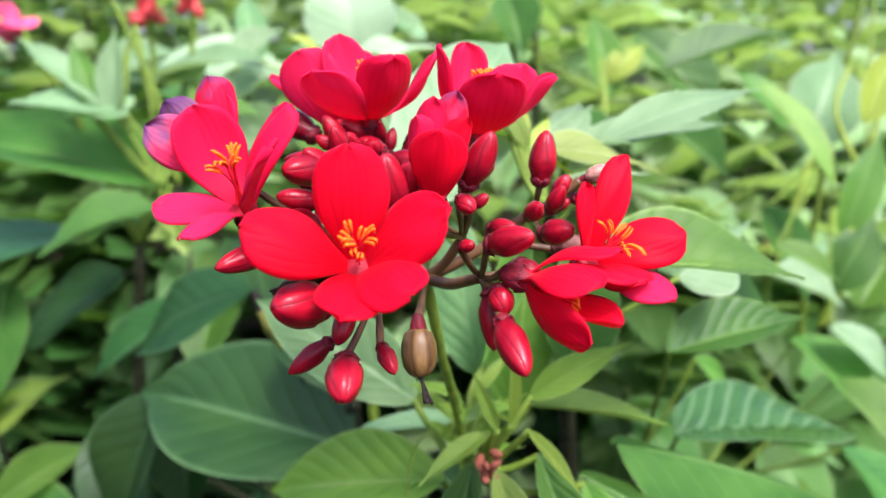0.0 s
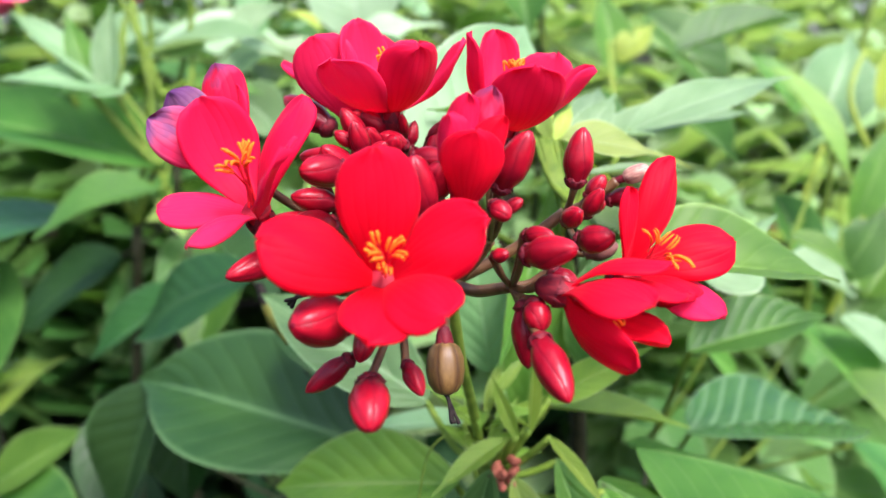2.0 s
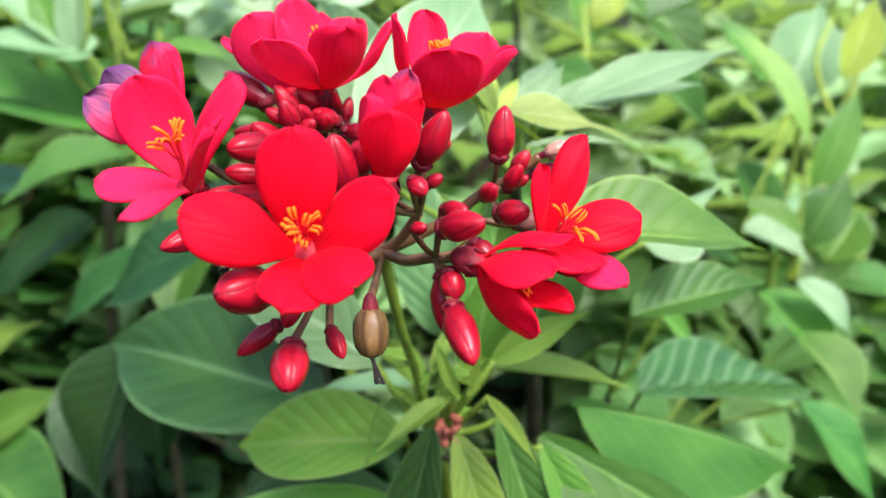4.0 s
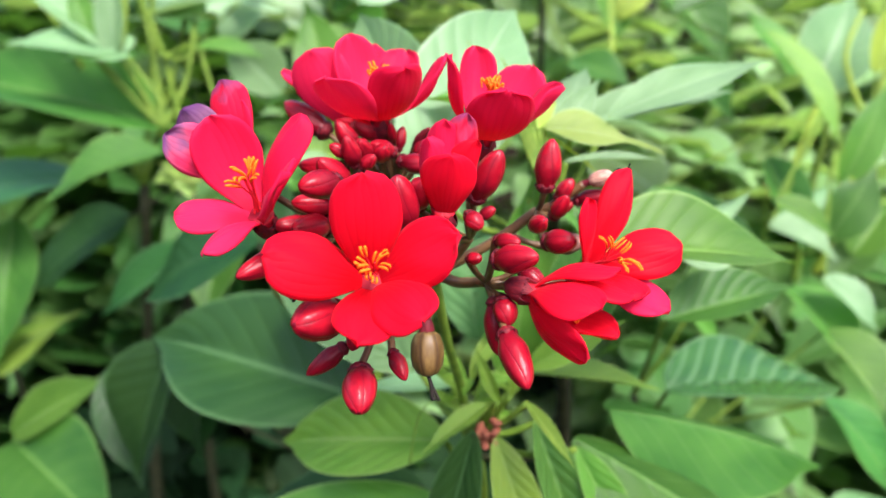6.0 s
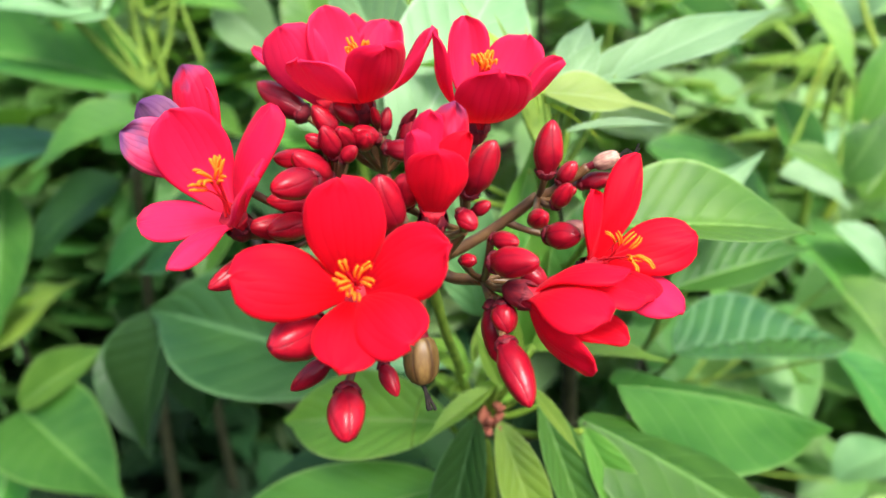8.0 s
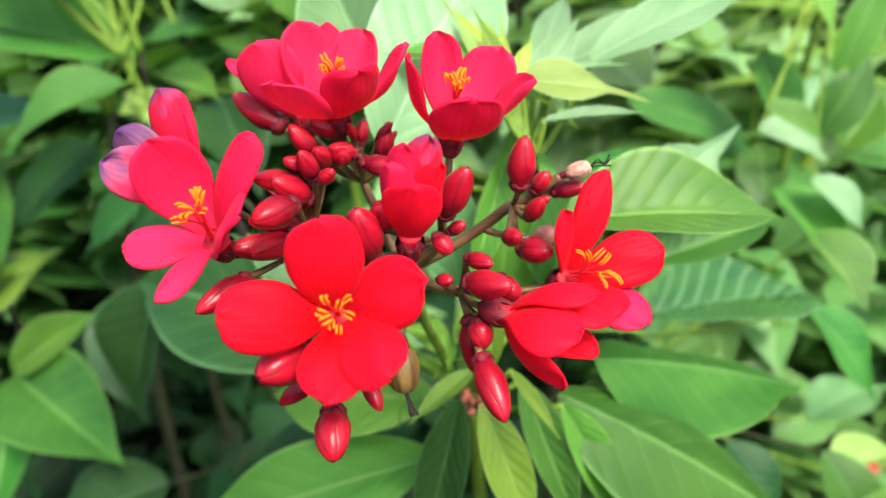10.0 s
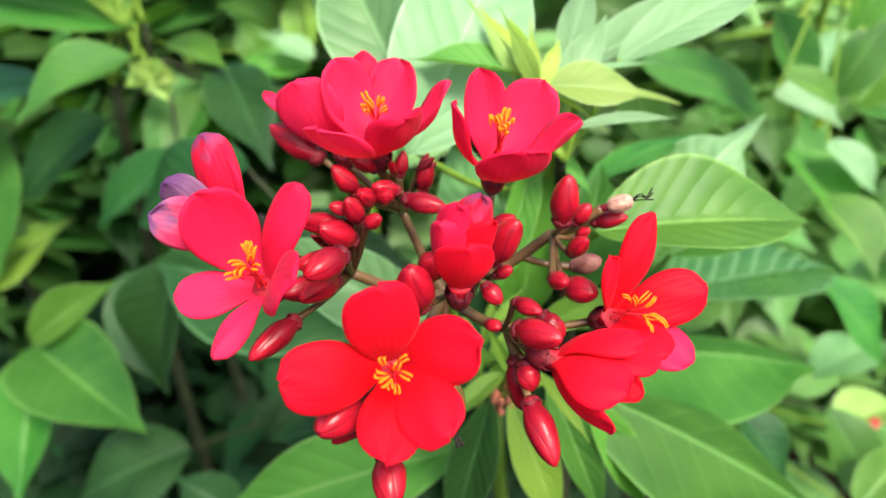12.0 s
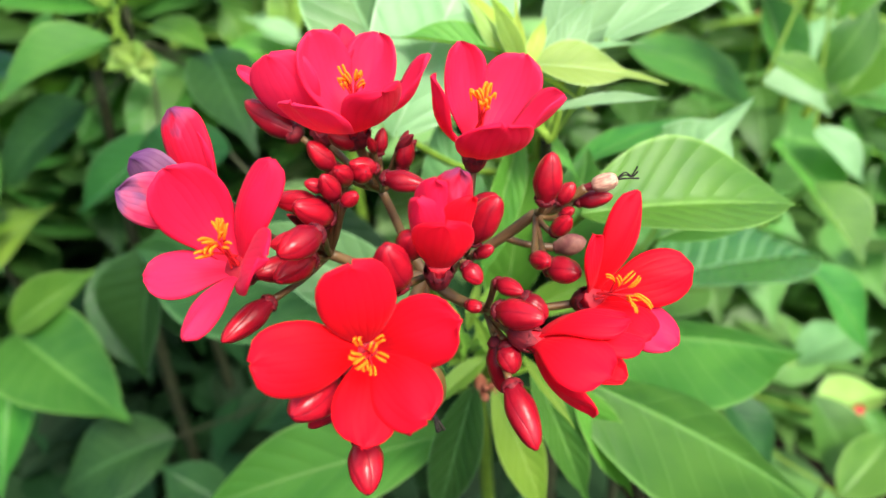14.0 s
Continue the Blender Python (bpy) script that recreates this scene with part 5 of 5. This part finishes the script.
leaf(cluster, (1.29, 14.26, 82.23), (0.68, 14.47, 83.66), 0.33, (-0.28, -0.82, 0.50), "ovate", "lime", (0.6, 15.2, 81.0))

part("side_stem", tube([V(25.14, 43.25, 74.20), V(25.55, 42.96, 76.35), V(25.99, 43.15, 79.82), V(27.67, 44.39, 83.33), V(28.17, 45.52, 86.47), V(30.57, 48.19, 91.01)], [0.00260, 0.00244, 0.00229, 0.00213, 0.00198, 0.00182]), BRIGHT_STEM, far_right_shoot)
part("side_stem", tube([V(25.55, 42.96, 76.35), V(22.21, 43.32, 80.13), V(22.75, 43.94, 81.88), V(24.03, 45.06, 85.03)], [0.00200, 0.00180, 0.00160, 0.00140]), BRIGHT_STEM, far_right_shoot)
part("side_stem", tube([V(27.67, 44.39, 83.33), V(25.86, 46.05, 87.84), V(27.54, 48.22, 90.97)], [0.00200, 0.00170, 0.00140]), BRIGHT_STEM, far_right_shoot)
part("side_stem", tube([V(12.48, 55.30, 83.44), V(13.13, 56.68, 87.28), V(13.10, 59.29, 91.54)], [0.00220, 0.00187, 0.00154]), BRIGHT_STEM, back_shoot)
part("side_stem", tube([V(-15.59, 38.34, 85.34), V(-17.48, 39.22, 87.67), V(-19.05, 39.87, 89.42)], [0.00140, 0.00119, 0.00098]), STEM, left_back_shoot)
part("side_stem", tube([V(-13.13, 39.43, 85.51), V(-13.94, 40.31, 87.92), V(-14.11, 40.53, 88.52)], [0.00130, 0.00110, 0.00091]), STEM, left_back_shoot)
part("tendril", tube([V(-0.89, 14.65, 80.11), V(-0.72, 14.76, 81.22), V(-0.43, 14.81, 81.80), V(0.25, 15.16, 81.96)], [0.00024, 0.00022, 0.00019, 0.00017]), STEM, cluster, None, "thin pale green tendril")
part("leaf_bud", tube([V(-4.81, 19.70, 82.03), V(-5.19, 19.70, 82.71), V(-5.47, 19.70, 83.25)], [0.00130, 0.00250, 0.00140]), OLIVE_BUD, dark_shoot, None, "olive-green leaf bud with a black tip")
part("bud_tip", tube([V(-5.47, 19.70, 83.25), V(-5.54, 19.70, 83.50), V(-5.63, 19.70, 83.85)], [0.00140, 0.00150, 0.00090]), BLACK, dark_shoot, None, "dried black tip")
leaf(low_right_shoot, (26.40, 36.98, 57.33), (32.71, 38.12, 59.10), 4.12, (0.04, 0.08, 1.00), "ovate", "soft", (12.0, 33.0, 64.0))
# Added leaf; its cream colour stands for the bright pale backdrop there.
leaf(low_right_shoot, (27.83, 34.76, 54.24), (34.18, 36.81, 53.84), 3.78, (0.04, 0.08, 1.00), "ovate", "cream", (12.0, 33.0, 64.0))


# ---- the mass of the hedge behind and below ----
def foliage(name, count, seed, label, spot, mat):
    """Many leaves in one mesh; spot gives a place, a size and a lean for each."""
    r = np.random.RandomState(seed)
    nu, nv = 6, 4
    u, v = np.meshgrid(np.linspace(0, 1, nu + 1), np.linspace(0, 1, nv + 1), indexing="ij")
    w = np.vectorize(lambda q: max(0.004, blade_width(q, 0.2)))(u)
    k = 2 * v - 1
    flat = np.stack([u - 0.5, k * w * 0.5, 0.28 * abs(k) * w * 0.5 - 0.22 * (u - 0.5) ** 2 + 0.01 * np.sin(9 * u) * k], -1).reshape(-1, 3)
    quads = np.array([(i * (nv + 1) + j, (i + 1) * (nv + 1) + j, (i + 1) * (nv + 1) + j + 1, i * (nv + 1) + j + 1) for i in range(nu) for j in range(nv)])
    uvs = np.stack([u.ravel(), v.ravel()], -1)
    verts, faces = [], []
    for n in range(count):
        place, size = spot(r)
        turn = Euler((0, r.uniform(-0.1, 0.7), r.uniform(0, 6.28))).to_matrix() @ Euler((r.uniform(-0.5, 0.5), 0, 0)).to_matrix()
        verts.append(flat * size @ np.array(turn).T + place)
        faces.append(quads + n * len(flat))
    verts, faces = np.concatenate(verts), np.concatenate(faces)
    me = bpy.data.meshes.new(name)
    me.from_pydata(verts.tolist(), [], faces.tolist())
    layer = me.uv_layers.new(name="UVMap")
    layer.data.foreach_set("uv", uvs[faces.ravel() % len(flat)].ravel())
    me.materials.append(mat)
    for p in me.polygons:
        p.use_smooth = True
    return tagged(new(name, me), label, "foliage", "", "stuff")


def hedge_top(x, y):
    return 0.70 + 0.28 * min(1.7, (y - 0.5) / 0.6) + 0.06 * math.sin(5 * x + 1) + 0.05 * math.sin(9 * y)


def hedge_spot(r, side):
    """A place in the hedge; dark growth thins out into pale young growth towards +x and the far side, with sunlight put
    into its colour.
    """
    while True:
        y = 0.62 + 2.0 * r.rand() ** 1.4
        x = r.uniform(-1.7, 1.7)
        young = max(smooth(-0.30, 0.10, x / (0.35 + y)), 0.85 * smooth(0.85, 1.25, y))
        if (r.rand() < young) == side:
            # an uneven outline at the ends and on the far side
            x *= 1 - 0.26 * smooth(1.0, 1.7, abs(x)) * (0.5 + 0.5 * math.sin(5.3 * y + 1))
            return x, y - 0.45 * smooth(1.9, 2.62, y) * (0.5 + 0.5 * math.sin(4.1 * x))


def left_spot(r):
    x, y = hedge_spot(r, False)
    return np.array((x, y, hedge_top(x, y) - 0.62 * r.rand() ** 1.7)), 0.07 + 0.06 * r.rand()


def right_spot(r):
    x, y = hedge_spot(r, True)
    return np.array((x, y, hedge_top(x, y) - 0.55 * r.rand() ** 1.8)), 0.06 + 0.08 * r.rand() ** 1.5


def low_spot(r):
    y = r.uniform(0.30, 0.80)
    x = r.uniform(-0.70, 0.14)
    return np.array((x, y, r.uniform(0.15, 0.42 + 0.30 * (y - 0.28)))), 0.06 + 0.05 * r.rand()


def low_right_spot(r):
    y = r.uniform(0.42, 1.05)
    x = r.uniform(0.14, 0.85)
    return np.array((x, y, r.uniform(0.34, 0.60 + 0.30 * (y - 0.28)))), 0.05 + 0.06 * r.rand()


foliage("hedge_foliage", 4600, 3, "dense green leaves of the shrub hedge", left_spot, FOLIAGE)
foliage("hedge_foliage", 8500, 4, "pale young leaves of the shrub hedge, sunlight put into their colour", right_spot, SUNLIT_FOLIAGE)
foliage("lower_foliage", 1800, 5, "dark green leaves low inside the shrub, shade put into their colour", low_spot, SHADE_FOLIAGE)
foliage("lower_foliage", 2000, 6, "mid-green leaves on the low side of the shrub", low_right_spot, MIXED_FOLIAGE)

# woody branches that carry the hedge
sticks = bmesh.new()
r = np.random.RandomState(8)
for k in range(150):
    y = 0.55 + 2.0 * r.rand()
    x = r.uniform(-1.6, 1.6)
    top = hedge_top(x, max(0.62, y)) - 0.10
    lean = Vector((r.uniform(-0.14, 0.14), r.uniform(-0.05, 0.14), 0))
    foot = Vector((x, y, 0))
    one = mesh_of("branch", tube([foot, foot + lean * 0.4 + Vector((0, 0, top * 0.5)), foot + lean + Vector((0, 0, top))], [0.009, 0.006, 0.003], 6))
    sticks.from_mesh(one)
    bpy.data.meshes.remove(one)
branches = new("hedge_branches", mesh_of("hedge_branches", sticks))
branches.data.materials.append(WOOD)
tagged(branches, "thin dark woody branches inside the hedge", "branches", "", "stuff")
